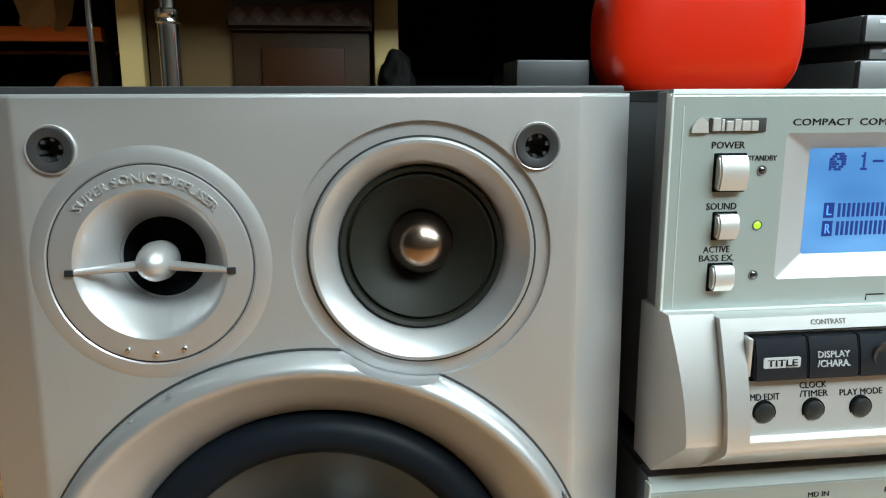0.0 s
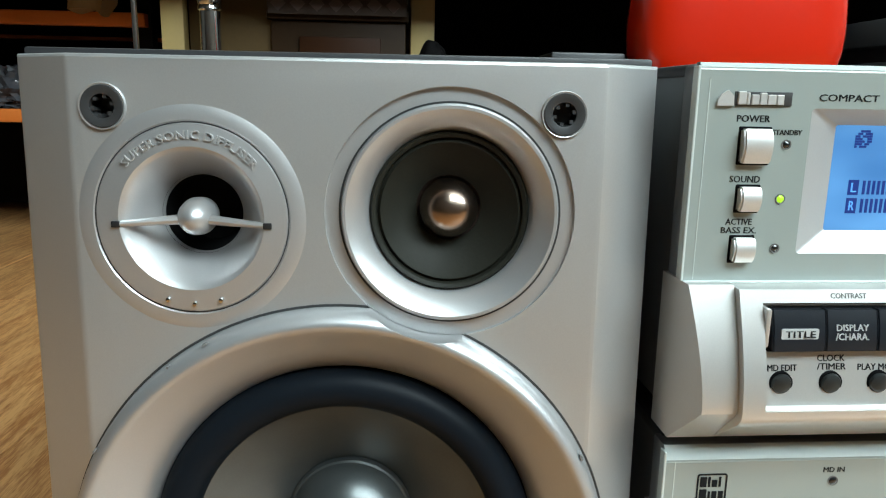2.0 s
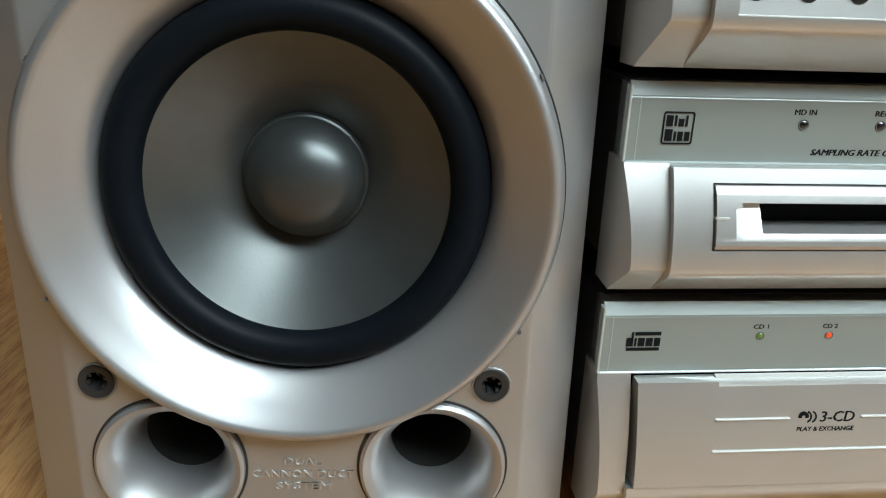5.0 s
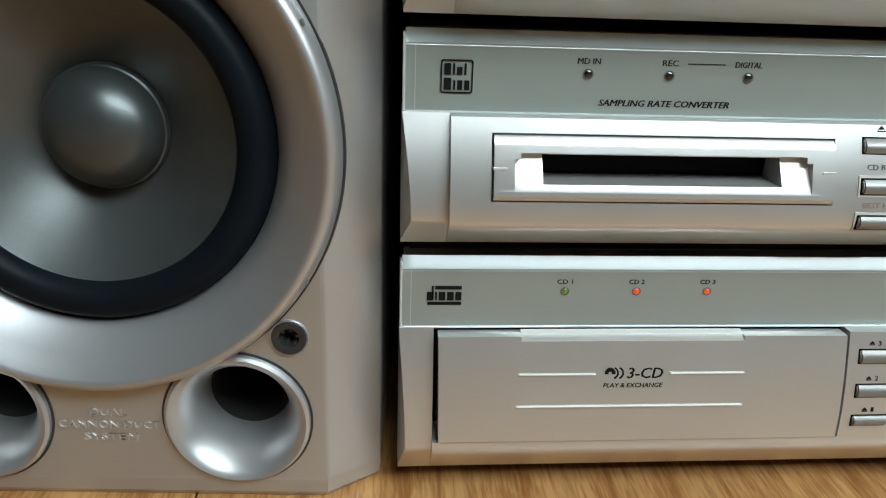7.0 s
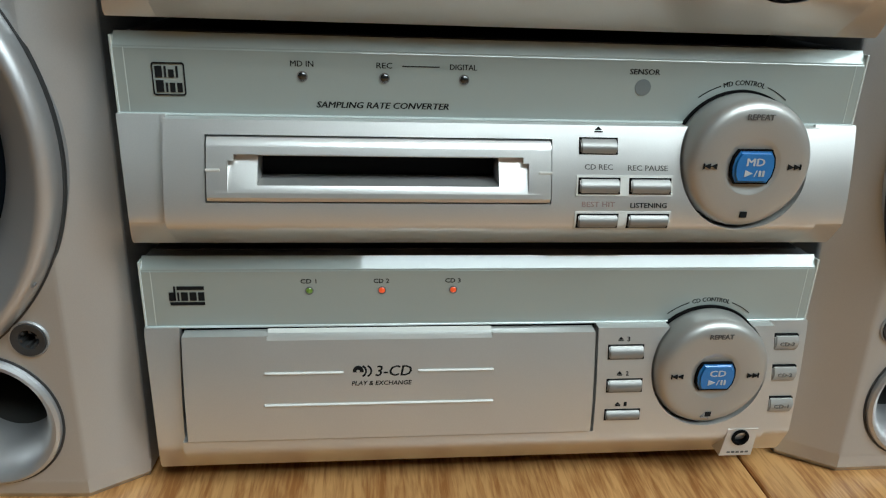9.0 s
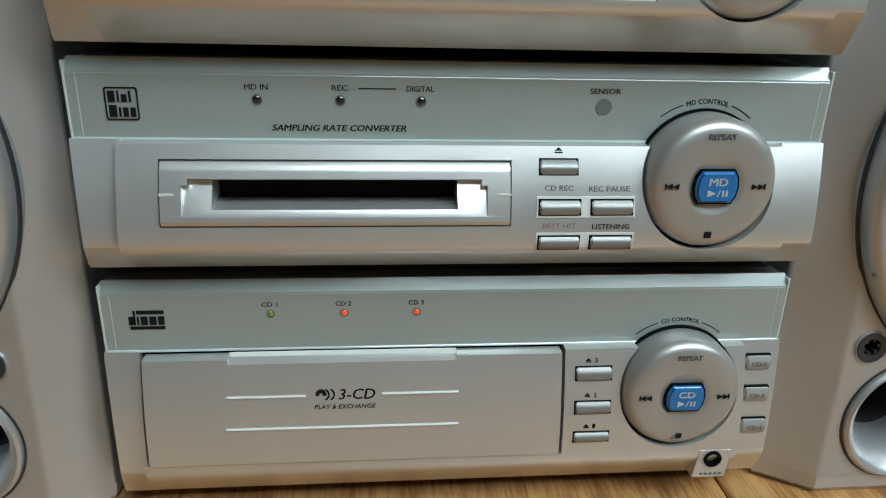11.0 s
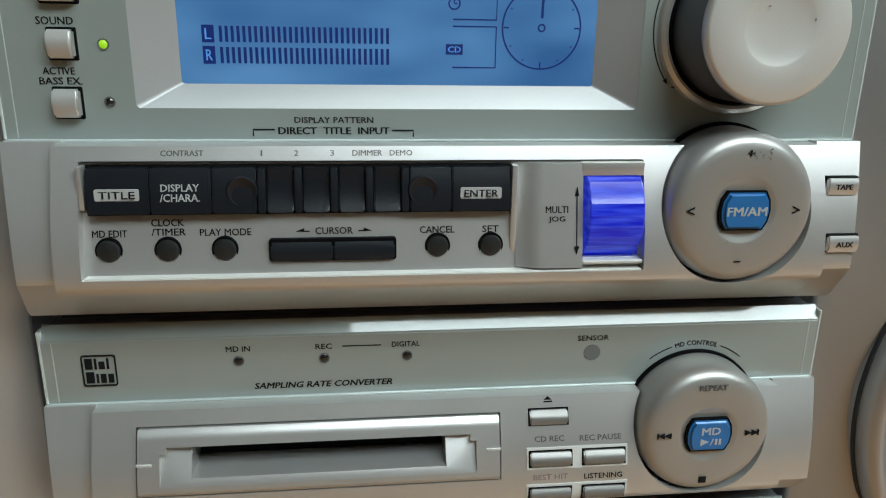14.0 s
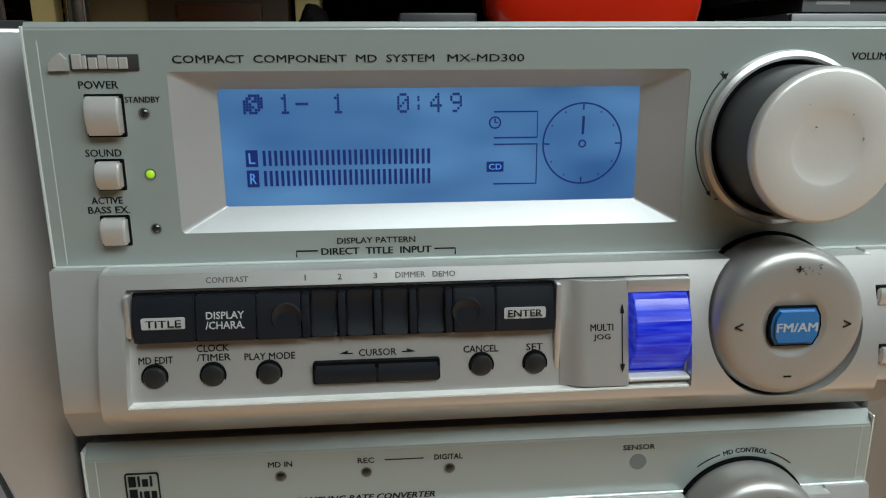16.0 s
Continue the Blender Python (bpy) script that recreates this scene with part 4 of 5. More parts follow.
for v in flap.verts:
    if v.co.x < -0.08:
        v.co.x -= 0.0006 * (v.co.z - zb2) / (za - zb2)
flap = cut(flap, yz_cut([(-0.02, 0.0640), (yC(0.0640) - 0.0007, 0.0642), (-0.0020, 0.0665), (-0.0020, 0.08), (-0.02, 0.08)], -0.0646, 0.0129))
fl = part("tray_flap", flap, SILVER, changer, "wide bowed tray flap")
# pale colour stands in for light on the upward-sloping grip
part("grip_strip", yz_cut([(yC(0.0642) - 0.0004, 0.0643), (-0.0012, 0.0667), (-0.0005, 0.0660), (yC(0.0642) + 0.002, 0.0638)], -0.0645, 0.0128), WHITE_AND_GLINT, fl, "grip strip painted pale for the light on its slope")
yl = lambda z: yC(z) - 0.0006
# silver ridges drawn white, their highlights put into the colour
for x0, x1, z in ((-0.0655, -0.0388, 0.0532), (-0.0131, 0.0135, 0.0534), (-0.0659, 0.0136, 0.0420)):
    part("raised_line", box(x0, x1, yl(z) - 0.0007, yl(z) + 0.001, z - 0.0004, z + 0.0004, 0.00025, 1), WHITE_AND_GLINT, fl)
writing("3-CD", -0.0276, -0.0154, 0.0535, 0.0036, yl, INK, fl, slant=0.2, bold=0.00017)
writing("PLAY & EXCHANGE", -0.0359, -0.0154, 0.0493, 0.0015, yl, INK, fl, slant=0.2)
part("disc_mark", lathe([(0.0006, -0.0001), (0.0019, -0.0001), (0.0019, 0.0005), (0.0006, 0.0005)], -0.0338, 0.0535, 24, yl(0.0535)), INK, fl)
for x in (-0.0330, -0.0312):
    stroke(arc_pts(x, 0.0535, 0.0019, 20, 160, 10), 0.0006, INK, fl, yl, "disc_mark")
cdl = part("format_mark", box(-0.0963, -0.0850, -0.0002, 0.0005, 0.0753, 0.0764), INK, changer, "small mark in dark bars")
for x0, x1, z0, z1 in ((-0.0965, -0.0945, 0.0770, 0.0800), (-0.0949, -0.0943, 0.0770, 0.0822), (-0.0938, -0.0932, 0.0770, 0.0800), (-0.0926, -0.0904, 0.0770, 0.0800), (-0.0898, -0.0876, 0.0770, 0.0800), (-0.0938, -0.0850, 0.0810, 0.0822), (-0.0870, -0.0850, 0.0770, 0.0800)):
    part("mark_bar", box(x0, x1, -0.0003, 0.0005, z0, z1), INK, cdl)
for s, x, m in (("CD 1", -0.0502, LED_DIMGREEN), ("CD 2", -0.0256, LED_RED), ("CD 3", -0.0010, LED_RED)):
    writing(s, x - 0.0029, x + 0.0024, 0.0838, 0.0016, y0, INK, changer)
    led(changer, x, 0.0803, m)
DX, DZ = 0.0932, 0.0515
cd = dial(changer, DX, DZ, -0.001, -0.0128, 0.0200, ["CD", "play"])
skip_marks(cd, DX, DZ, -0.0126, 0.0200)
writing("REPEAT", DX - 0.0045, DX + 0.0042, DZ + 0.0157, 0.0018, flat(-0.0130), GREYINK, cd)
part("stop_mark", box(DX - 0.0011, DX + 0.0011, -0.0132, -0.0115, DZ - 0.0170, DZ - 0.0152), INK, cd)
stroke(arc_pts(DX, DZ, 0.0242, -40, -19, 14), 0.0003, INK, changer, y0, "arc_line")
stroke(arc_pts(DX, DZ, 0.0242, 20, 40, 14), 0.0003, INK, changer, y0, "arc_line")
writing("CD CONTROL", DX - 0.0070, DX + 0.0074, 0, 0.0016, y0, INK, changer, arc=(DX, DZ, 0.0242))
for s, z0, z1 in (("3", 0.0561, 0.0606), ("2", 0.0440, 0.0483), ("1", 0.0332, 0.0368)):
    bar_key(0.0552, 0.0678, z0, z1, yC, low)
    zc = z1 + 0.0023
    part("eject_mark", prism([(0.0585, zc - 0.0002), (0.0605, zc - 0.0002), (0.0595, zc + 0.0008)], yC(zc) - 0.0002, yC(zc) + 0.001, "y"), INK, low)
    part("eject_mark", box(0.0585, 0.0605, yC(zc) - 0.0002, yC(zc) + 0.001, zc - 0.0008, zc - 0.0004), INK, low)
    writing(s, 0.0618, 0.0628, zc, 0.0016, yC, INK, low)
for s, zc in (("CD-3", 0.0600), ("CD-2", 0.0485), ("CD-1", 0.0363)):
    x0, x1 = 0.1184, 0.1278
    ye = yC(zc) + 0.0030
    part("key_well", box(x0 - 0.0004, x1 + 0.0003, ye - 0.0006, 0.0, zc - 0.0033, zc + 0.0028, 0.0003, 1), BLACK, changer)
    k = bowed_key("disc_key", x0, x1, zc - 0.0029, zc + 0.0024, flat(ye - 0.0002), 0.0012, DISCKEY, changer, 0.0008, 0.0005)
    writing(s, x0 + 0.0018, x1 - 0.0020, zc - 0.0003, 0.0015, flat(ye - 0.0022), GREYINK, k)
jack = part("jack_plate", cut(prism([(0.1016, 0.0158), (0.1142, 0.0158), (0.1150, 0.0276), (0.1032, 0.0276)], -0.0118, -0.002, "y"), lathe([(0, -0.03), (0.0029, -0.03), (0.0029, -0.004), (0, -0.004)], 0.1084, 0.0240, 28)), SILVER, changer, "silver headphone jack plate")
part("jack_socket", lathe([(0.0033, -0.0117), (0.0033, -0.0125), (0.0023, -0.0125), (0.0021, -0.006), (0, -0.0055)], 0.1084, 0.0240, 32), BLACK, jack, "black jack socket")
for k in range(5):
    part("label_bar", box(0.1044 + k * 0.0018, 0.1056 + k * 0.0018, -0.0120, -0.0110, 0.0170, 0.0177), GREYINK, jack)


# ---- loudspeakers, built round their own front centre, front face at y 0 ----
def shear(bm):
    for v in bm.verts:
        v.co.y += 0.034 * v.co.z
    return bm


def socket(x, z):
    """A dark recessed grille socket with a toothed hole."""
    return lathe([(0.0059, -0.0006), (0.0057, -0.0012), (0.0050, -0.0012), (0.0034, -0.0008), (0.0032, 0.0006), (0.0030, 0.006), (0, 0.0065)], x, z, 32)


def loudspeaker():
    sp = thing("loudspeaker", (0, 0, 0), "silver three-way bookshelf loudspeaker standing on the wooden floor", "loudspeaker", "pair of loudspeakers")
    W, WR, F, D, H = 0.0940, 0.0921, 0.0744, 0.215, 0.2785
    foot = [(-W, 0.0125), (-F, 0.0), (F, 0.0), (WR, 0.0125), (WR, D), (-W, D)]
    bm = prism(foot, 0.0, H, "z")
    for v in bm.verts:
        if v.co.z > 0.2 and v.co.y < 0.05:
            v.co.z -= 0.0004
    bmesh.ops.bisect_plane(bm, geom=bm.verts[:] + bm.edges[:] + bm.faces[:], plane_co=(0, 0, 0.009), plane_no=(0, 0, 1))
    bmesh.ops.bisect_plane(bm, geom=bm.verts[:] + bm.edges[:] + bm.faces[:], plane_co=(0, 0, 0.003), plane_no=(0, 0, 1))
    for v in bm.verts:
        if v.co.z < 0.0085:
            v.co.x *= 0.995 if v.co.z > 0.001 else 0.980
            if v.co.y < 0.02:
                v.co.y += 0.0006 if v.co.z > 0.001 else 0.0026
    edges = [e for e in bm.edges if all(v.co.y < 0.02 for v in e.verts) and (all(v.co.z > 0.0085 for v in e.verts))]
    bmesh.ops.bevel(bm, geom=edges, offset=0.0010, segments=2, profile=0.5, affect="EDGES")
    TX, TZ, MX_, MZ_, WZ, PZ = -0.0414, 0.2332, 0.0312, 0.2354, 0.1270, 0.0335
    SX = (-0.0648, 0.0626)

    def plug(r, x, z, d):
        return lathe([(0, -0.05), (r, -0.05), (r, d), (0, d)], x, z, 64)
    bm = cut(bm, plug(0.0275, TX, TZ, 0.05), plug(0.0318, MX_, MZ_, 0.045), plug(0.0357, MX_, MZ_, 0.0016), plug(0.0760, 0.0, WZ, 0.08), plug(0.0236, -0.044, PZ, 0.12), plug(0.0236, 0.044, PZ, 0.12), *[plug(0.0057, x, z, 0.012) for x in SX for z in (0.0650, 0.2640)])
    part("cabinet", shear(bm), SPK, sp, "silver painted cabinet with bevelled front edges", 14)
    part("top_panel", shear(box(-W + 0.001, WR - 0.001, 0.0150, D - 0.001, H - 0.004, H + 0.0018, 0.0008, 2)), CAB, sp, "dark grey top panel")
    # tweeter
    tw = part("tweeter_plate", shear(lathe([(0.0326, 0.0003), (0.0318, 0.0000), (0.0306, -0.0003), (0.0292, -0.0006), (0.0276, -0.0007), (0.0272, -0.0003), (0.0268, -0.0003), (0.0265, -0.0009), (0.0240, -0.0012), (0.0203, -0.0016), (0.0195, -0.0011), (0.0186, -0.0001), (0.0164, 0.0030), (0.0140, 0.0066), (0.0118, 0.0098), (0.0114, 0.0110)], TX, TZ, 96)), RING, sp, "silver horn tweeter")
    part("throat", shear(lathe([(0.0119, 0.0096), (0.0108, 0.0140), (0.0100, 0.0220), (0.006, 0.024), (0, 0.0245)], TX, TZ, 48)), BLACK, tw, "dark horn throat")
    part("diffuser_ball", shear(lathe([(0, -0.0034), (0.0014, -0.0031), (0.0028, -0.0022), (0.0042, -0.0004), (0.0051, 0.0020), (0.0055, 0.0050), (0.0050, 0.009), (0.0034, 0.012), (0, 0.0135)], TX, TZ, 40)), RING, tw, "silver diffuser ball")
    part("plate_groove", shear(lathe([(0.02715, -0.00042), (0.02685, -0.00042)], TX, TZ, 96)), CAB, tw)
    for s in (-1, 1):
        q = bmesh.new()
        rows = []
        for k in range(11):
            f = k / 10
            x = TX + s * (0.0032 + 0.0178 * f)
            z = TZ - 0.0004 - 0.0012 * f
            y = 0.0015 - 0.0026 * f
            h, d = 0.0015 - 0.0007 * f, 0.0016 - 0.0006 * f
            rows.append([q.verts.new((x, y + d * math.cos(a), z + h * math.sin(a))) for a in [2 * math.pi * i / 10 for i in range(10)]])
        for a, b in zip(rows, rows[1:]):
            for i in range(10):
                q.faces.new((a[i], b[i], b[(i + 1) % 10], a[(i + 1) % 10]))
        q.faces.new(rows[0]), q.faces.new(rows[-1])
        part("diffuser_arm", shear(q), RING, tw)
        part("arm_socket", shear(box(TX + s * 0.0211 - 0.0012, TX + s * 0.0211 + 0.0012, -0.0021, -0.0005, TZ - 0.0025, TZ - 0.0007, 0.0003)), DIALSIDE, tw)
    for a in (-18, 0, 18):
        part("stud", shear(lathe([(0, -0.0022), (0.0006, -0.0021), (0.0008, -0.0012)], TX + 0.0243 * math.sin(radians(a)), TZ - 0.0243 * math.cos(radians(a)), 12)), CHROME, tw)
    writing("SUPER SONIC DIFFUSER", TX - 0.0208, TX + 0.0208, 0, 0.0024, lambda z: -0.0015 + 0.034 * z, mat("embossed_silver", (0.60, 0.60, 0.60), 0.35, 0.6), tw, arc=(TX, TZ, 0.0236), name="embossed_line", raised=0.0004)
    # midrange
    mr = part("midrange_ring", shear(lathe([(0.0362, 0.0013), (0.0334, 0.0012), (0.0316, 0.0012), (0.0312, 0.0012), (0.0309, -0.0002), (0.0305, -0.0010), (0.0297, -0.0010), (0.0284, 0.0000), (0.0260, 0.0022), (0.0238, 0.0058), (0.0230, 0.0075)], MX_, MZ_, 96)), RING, sp, "silver midrange driver ring")
    part("ring_groove", shear(lathe([(0.03175, 0.0010), (0.0310, 0.0010)], MX_, MZ_, 96)), HEX, mr)
    part("cone", shear(lathe([(0.0234, 0.0064), (0.0226, 0.0052), (0.0216, 0.0058), (0.0211, 0.0072), (0.0202, 0.0062), (0.0195, 0.0070), (0.0150, 0.0105), (0.0108, 0.0138), (0.0098, 0.0147), (0.0094, 0.0185)], MX_, MZ_, 96)), MIDCONE, mr, "dark grey paper cone")
    part("coil_gap", shear(lathe([(0.0099, 0.0146), (0.0084, 0.0190), (0, 0.0195)], MX_, MZ_, 48)), mat("brown_coil", (0.05, 0.032, 0.025), 0.4), mr)
    part("phase_dome", shear(lathe([(0, 0.0050), (0.0018, 0.0051), (0.0036, 0.0056), (0.0056, 0.0068), (0.0074, 0.0087), (0.0086, 0.0113), (0.0090, 0.0140), (0.0090, 0.019)], MX_, MZ_, 48)), PHASE, mr, "polished copper dome")
    # woofer
    ring = lathe([(0.0813, 0.0004), (0.0810, -0.0030), (0.0802, -0.0054), (0.0788, -0.0070), (0.0776, -0.0075), (0.0768, -0.0074), (0.0756, -0.0066), (0.0735, -0.0048), (0.0697, -0.0018), (0.0655, 0.0014), (0.0625, 0.0046), (0.0611, 0.0064), (0.0602, 0.0082), (0.0600, 0.0120), (0.0813, 0.0120), (0.0813, 0.0004)], 0, WZ, 128)
    bmesh.ops.remove_doubles(ring, verts=ring.verts[:], dist=0.00002)
    bmesh.ops.recalc_face_normals(ring, faces=ring.faces[:])
    ring = cut(ring, plug(0.0357, MX_, MZ_, 0.0016))
    wf = part("woofer_ring", shear(ring), RING, sp, "broad silver woofer ring")
    part("ring_gap", shear(cut(lathe([(0.0811, 0.0010), (0.0811, -0.0003), (0.0819, -0.0003), (0.0821, 0.0010), (0.0811, 0.0010)], 0, WZ, 128), plug(0.0357, MX_, MZ_, 0.0016))), HEX, wf, "thin dark line round the ring")
    for a, ln in ((28, 0.0011), (118, 0.0009), (127, 0.0005), (151, 0.0008), (203, 0.0006), (330, 0.0007)):
        ca, sa = math.cos(radians(a)), math.sin(radians(a))
        chip = [((0.0808 + d) * ca - e * sa, WZ + (0.0808 + d) * sa + e * ca) for d, e in ((-0.0004, -ln), (0.0001, -0.6 * ln), (0.0002, 0.7 * ln), (-0.0003, ln), (-0.0005, 0.2 * ln))]
        part("chip", shear(prism(chip, -0.0062, -0.0045, "y")), mat("worn_chip", (0.16, 0.155, 0.15), 0.6), wf, "dark worn chip")
    roll = [(0.0536 + 0.0063 * math.cos(radians(10 * k)), 0.0088 - 0.0066 * math.sin(radians(10 * k))) for k in range(19)]
    part("surround", shear(lathe([(0.0605, 0.0092)] + roll + [(0.0468, 0.0090)], 0, WZ, 128)), RUBBER, wf, "black rubber surround", 70)
    part("cone", shear(lathe([(0.0474, 0.0084), (0.0466, 0.0090), (0.0400, 0.0135), (0.0300, 0.0205), (0.0225, 0.0258), (0.0202, 0.0272)], 0, WZ, 128)), CONE, wf, "dark grey cone")
    part("dust_cap", shear(lathe([(0.0212, 0.0262), (0.0206, 0.0246), (0.0199, 0.0242), (0.0190, 0.0208), (0.0165, 0.0165), (0.0125, 0.0130), (0.0075, 0.0110), (0.003, 0.0104), (0, 0.0103)], 0, WZ, 96)), CAP, wf, "domed grey dust cap")
    # ports
    for s in (-1, 1):
        po = part("bass_port", shear(lathe([(0.0250, 0.0003), (0.0247, -0.0016), (0.0236, -0.0024), (0.0222, -0.0018), (0.0206, -0.0002), (0.0188, 0.0025), (0.0170, 0.0058), (0.0158, 0.0095), (0.0151, 0.0135), (0.0148, 0.0175), (0.0147, 0.0200)], s * 0.044, PZ, 96)), RING, sp, "flared silver bass port")
        part("port_groove", shear(lathe([(0.0249, -0.0003), (0.0257, -0.0003), (0.0258, 0.0004)], s * 0.044, PZ, 96)), HEX, po, "dark groove round the port")
        # tube colour carries the shade deep inside the port
        part("port_tube", shear(lathe([(0.0148, 0.0199), (0.0147, 0.0310), (0.0146, 0.060), (0.0146, 0.115), (0, 0.115)], s * 0.044, PZ, 96)), PORT, po, "port tube coloured dark for the shade inside")
    for x in SX:
        for z in (0.0650, 0.2640):
            g_ = part("grille_socket", shear(socket(x, z)), HEX, sp, "black grille socket")
            part("socket_rim", shear(lathe([(0.0058, -0.0007), (0.0063, -0.0009), (0.0066, 0.0003)], x, z, 36)), RING, g_)
            for k in range(6):
                a = radians(60 * k + 15)
                part("tooth", shear(box(x + 0.0028 * math.cos(a) - 0.0005, x + 0.0028 * math.cos(a) + 0.0005, -0.0004, 0.004, z + 0.0028 * math.sin(a) - 0.0005, z + 0.0028 * math.sin(a) + 0.0005)), HEX, g_)
    emb = mat("embossed_words_silver", (0.62, 0.61, 0.60), 0.35, 0.6)
    for s, w, z in (("DUAL", 0.0062, 0.0352), ("CANNON DUCT", 0.0172, 0.0303), ("SYSTEM", 0.0092, 0.0255)):
        writing(s, -w, w, z, 0.0028, lambda zz: 0.034 * zz, emb, sp, name="embossed_line", raised=0.0004)
    return sp


left = loudspeaker()
left.matrix_world = pose(-0.2044, -0.0022, 0.0, 0, 0, -3.0)
right = copy_thing(left, pose(0.2305, -0.0060, 0.0, 0, 0, 0.0))

# scuffs and chips
def specks(parent, spots, m, yy):
    for x, z, w, h in spots:
        part("scuff", prism([(x - w, z), (x - 0.3 * w, z + h), (x + 0.8 * w, z + 0.5 * h), (x + w, z - 0.4 * h), (x, z - h)], yy - 0.00012, yy + 0.0005, "y"), m, parent)


SCUFF = mat("scuff_print_grey", (0.30, 0.285, 0.27), 0.6)
rnd = random.Random(4)
specks(fm, [(0.0915 + rnd.uniform(0, 0.0055), 0.2140 + rnd.uniform(0, 0.0032), rnd.uniform(0.0001, 0.0003), rnd.uniform(0.0001, 0.0004)) for k in range(14)], SCUFF, -0.0173)
specks(fm, [(0.0865, 0.1906, 0.0004, 0.0001), (0.0872, 0.1912, 0.0002, 0.0002)], SCUFF, -0.0173)
specks(knob, [(0.0885, 0.2530, 0.0002, 0.0002), (0.0975, 0.2560, 0.0003, 0.0002), (0.1010, 0.2500, 0.0002, 0.0004), (0.0860, 0.2585, 0.0002, 0.0001)], SCUFF, -0.0205)
specks(cd, [(DX - 0.001 + rnd.uniform(-0.0015, 0.0015), DZ - 0.0168 + rnd.uniform(-0.0012, 0.0012), 0.0004, 0.0004) for k in range(9)], SCUFF, -0.0130)

# ---- things behind the stack ----
low_table = thing("low_cabinet", (0.35, 0.85, 0), "low black cabinet behind the stereo in shade", "cabinet")
part("body", box(-0.08, 1.10, 0.56, 1.1, 0.0, 0.250, 0.006), BLACKMATT, low_table)
part("tabletop", box(-0.10, 1.12, 0.54, 1.12, 0.250, 0.270, 0.003), BLACKGLOSS, low_table)
bm = bmesh.new()
bmesh.ops.create_cube(bm, size=1)
bmesh.ops.subdivide_edges(bm, edges=bm.edges[:], cuts=9, use_grid_fill=True)
for v in bm.verts:
    p = v.co * 2
    f = (abs(p.x) ** 3.4 + abs(p.y) ** 4.0 + abs(p.z) ** 3.4) ** (1 / 3.6)
    q = p / f
    wz = 1.0 - 0.05 * max(0, q.z)
    v.co = (0.230 + 0.126 * q.x * wz, 0.69 + 0.06 * q.y, 0.364 + 0.095 * q.z)
red = thing("red_case", (0.230, 0.69, 0.27), "glossy red rounded plastic case standing on the cabinet", "case")
part("shell", bm, RED, red, sharp=80)
part("clasp", lathe([(0, -0.006), (0.012, -0.004), (0.016, 0.0), (0.016, 0.008)], 0.308, 0.402, 24, 0.640), mat("yellow_plastic", (0.55, 0.35, 0.03), 0.35), red, "small yellow clasp")
for i, (z0, z1, x0, y) in enumerate(((0.2702, 0.279, 0.55, 0.83), (0.2795, 0.334, 0.565, 0.84), (0.3345, 0.358, 0.585, 0.85), (0.3585, 0.398, 0.56, 0.83))):
    a = thing("audio_component", (x0 + 0.2, y + 0.15, z0), "grey flat audio component in a stack" if i else "thin pale flat box under audio components", "audio component", "stacked components")
    part("case", box(x0, x0 + 0.40, y + 0.012, y + 0.28, z0, z1, 0.002), HIFI if i else WHITE_AND_GLINT, a)
    part("front_panel", box(x0, x0 + 0.40, y, y + 0.0118, z0 + 0.001, z1 - 0.001, 0.002), HIFI if i else WHITE_AND_GLINT, a)
    if i > 1:
        part("knob", lathe([(0, -0.012), (0.011, -0.012), (0.012, 0.0)], x0 + 0.34, (z0 + z1) / 2, 24, y), DIAL, a)
        part("label_bar", box(x0 + 0.02, x0 + 0.07, y - 0.0006, y + 0.001, z1 - 0.012, z1 - 0.007), WHITEINK, a)
solo("flat_case", box(-0.050, 0.078, 0.60, 0.66, 0.2702, 0.2885, 0.002), WHITE_AND_GLINT, (0.05, 0.62, 0.27), "thin white flat case lying on the cabinet", "case")
solo("black_disc_case", box(0.005, 0.095, 0.68, 0.76, 0.2702, 0.324, 0.003), DIALSIDE, (0.06, 0.7, 0.27), "black flat box lying on the cabinet", "box")
scr = thing("dark_screen", (0.2, 1.24, 0), "tall black screen standing against the wall in shade", "screen")
part("panel", box(-0.10, 1.2, 1.22, 1.26, 0.27, 1.0, 0.006), BLACKGLOSS, scr)
part("frame", cut(box(-0.12, 1.22, 1.20, 1.28, 0.0, 1.02, 0.006), box(-0.09, 1.19, 1.1, 1.219, 0.28, 0.99)), BLACKMATT, scr)
part("stile", box(0.075, 0.092, 1.19, 1.21, 0.27, 1.0, 0.002), BLACKMATT, scr)

chest = thing("wooden_chest", (-0.27, 1.15, 0), "dark stained wooden chest with a patterned runner", "chest")
part("body", box(-0.375, -0.160, 1.02, 1.30, 0.0, 0.385, 0.005), DARKWOOD, chest)
part("lid", box(-0.380, -0.155, 1.01, 1.31, 0.385, 0.400, 0.004), DARKWOOD, chest)
part("door_panel", box(-0.33, -0.20, 1.012, 1.022, 0.04, 0.36, 0.004), mat("reddish_panel", (0.022, 0.008, 0.003), 0.4, 0.0, 0.15, 60, 0.1, 0.2, 9), chest)
run = thing("table_runner", (-0.27, 1.15, 0.4), "folded patterned cloth runner lying on the chest", "cloth")
part("cloth", box(-0.378, -0.157, 1.004, 1.29, 0.4005, 0.412, 0.002), CLOTH, run)
part("front_fold", box(-0.376, -0.159, 1.000, 1.0038, 0.392, 0.425, 0.001), CLOTH, run)
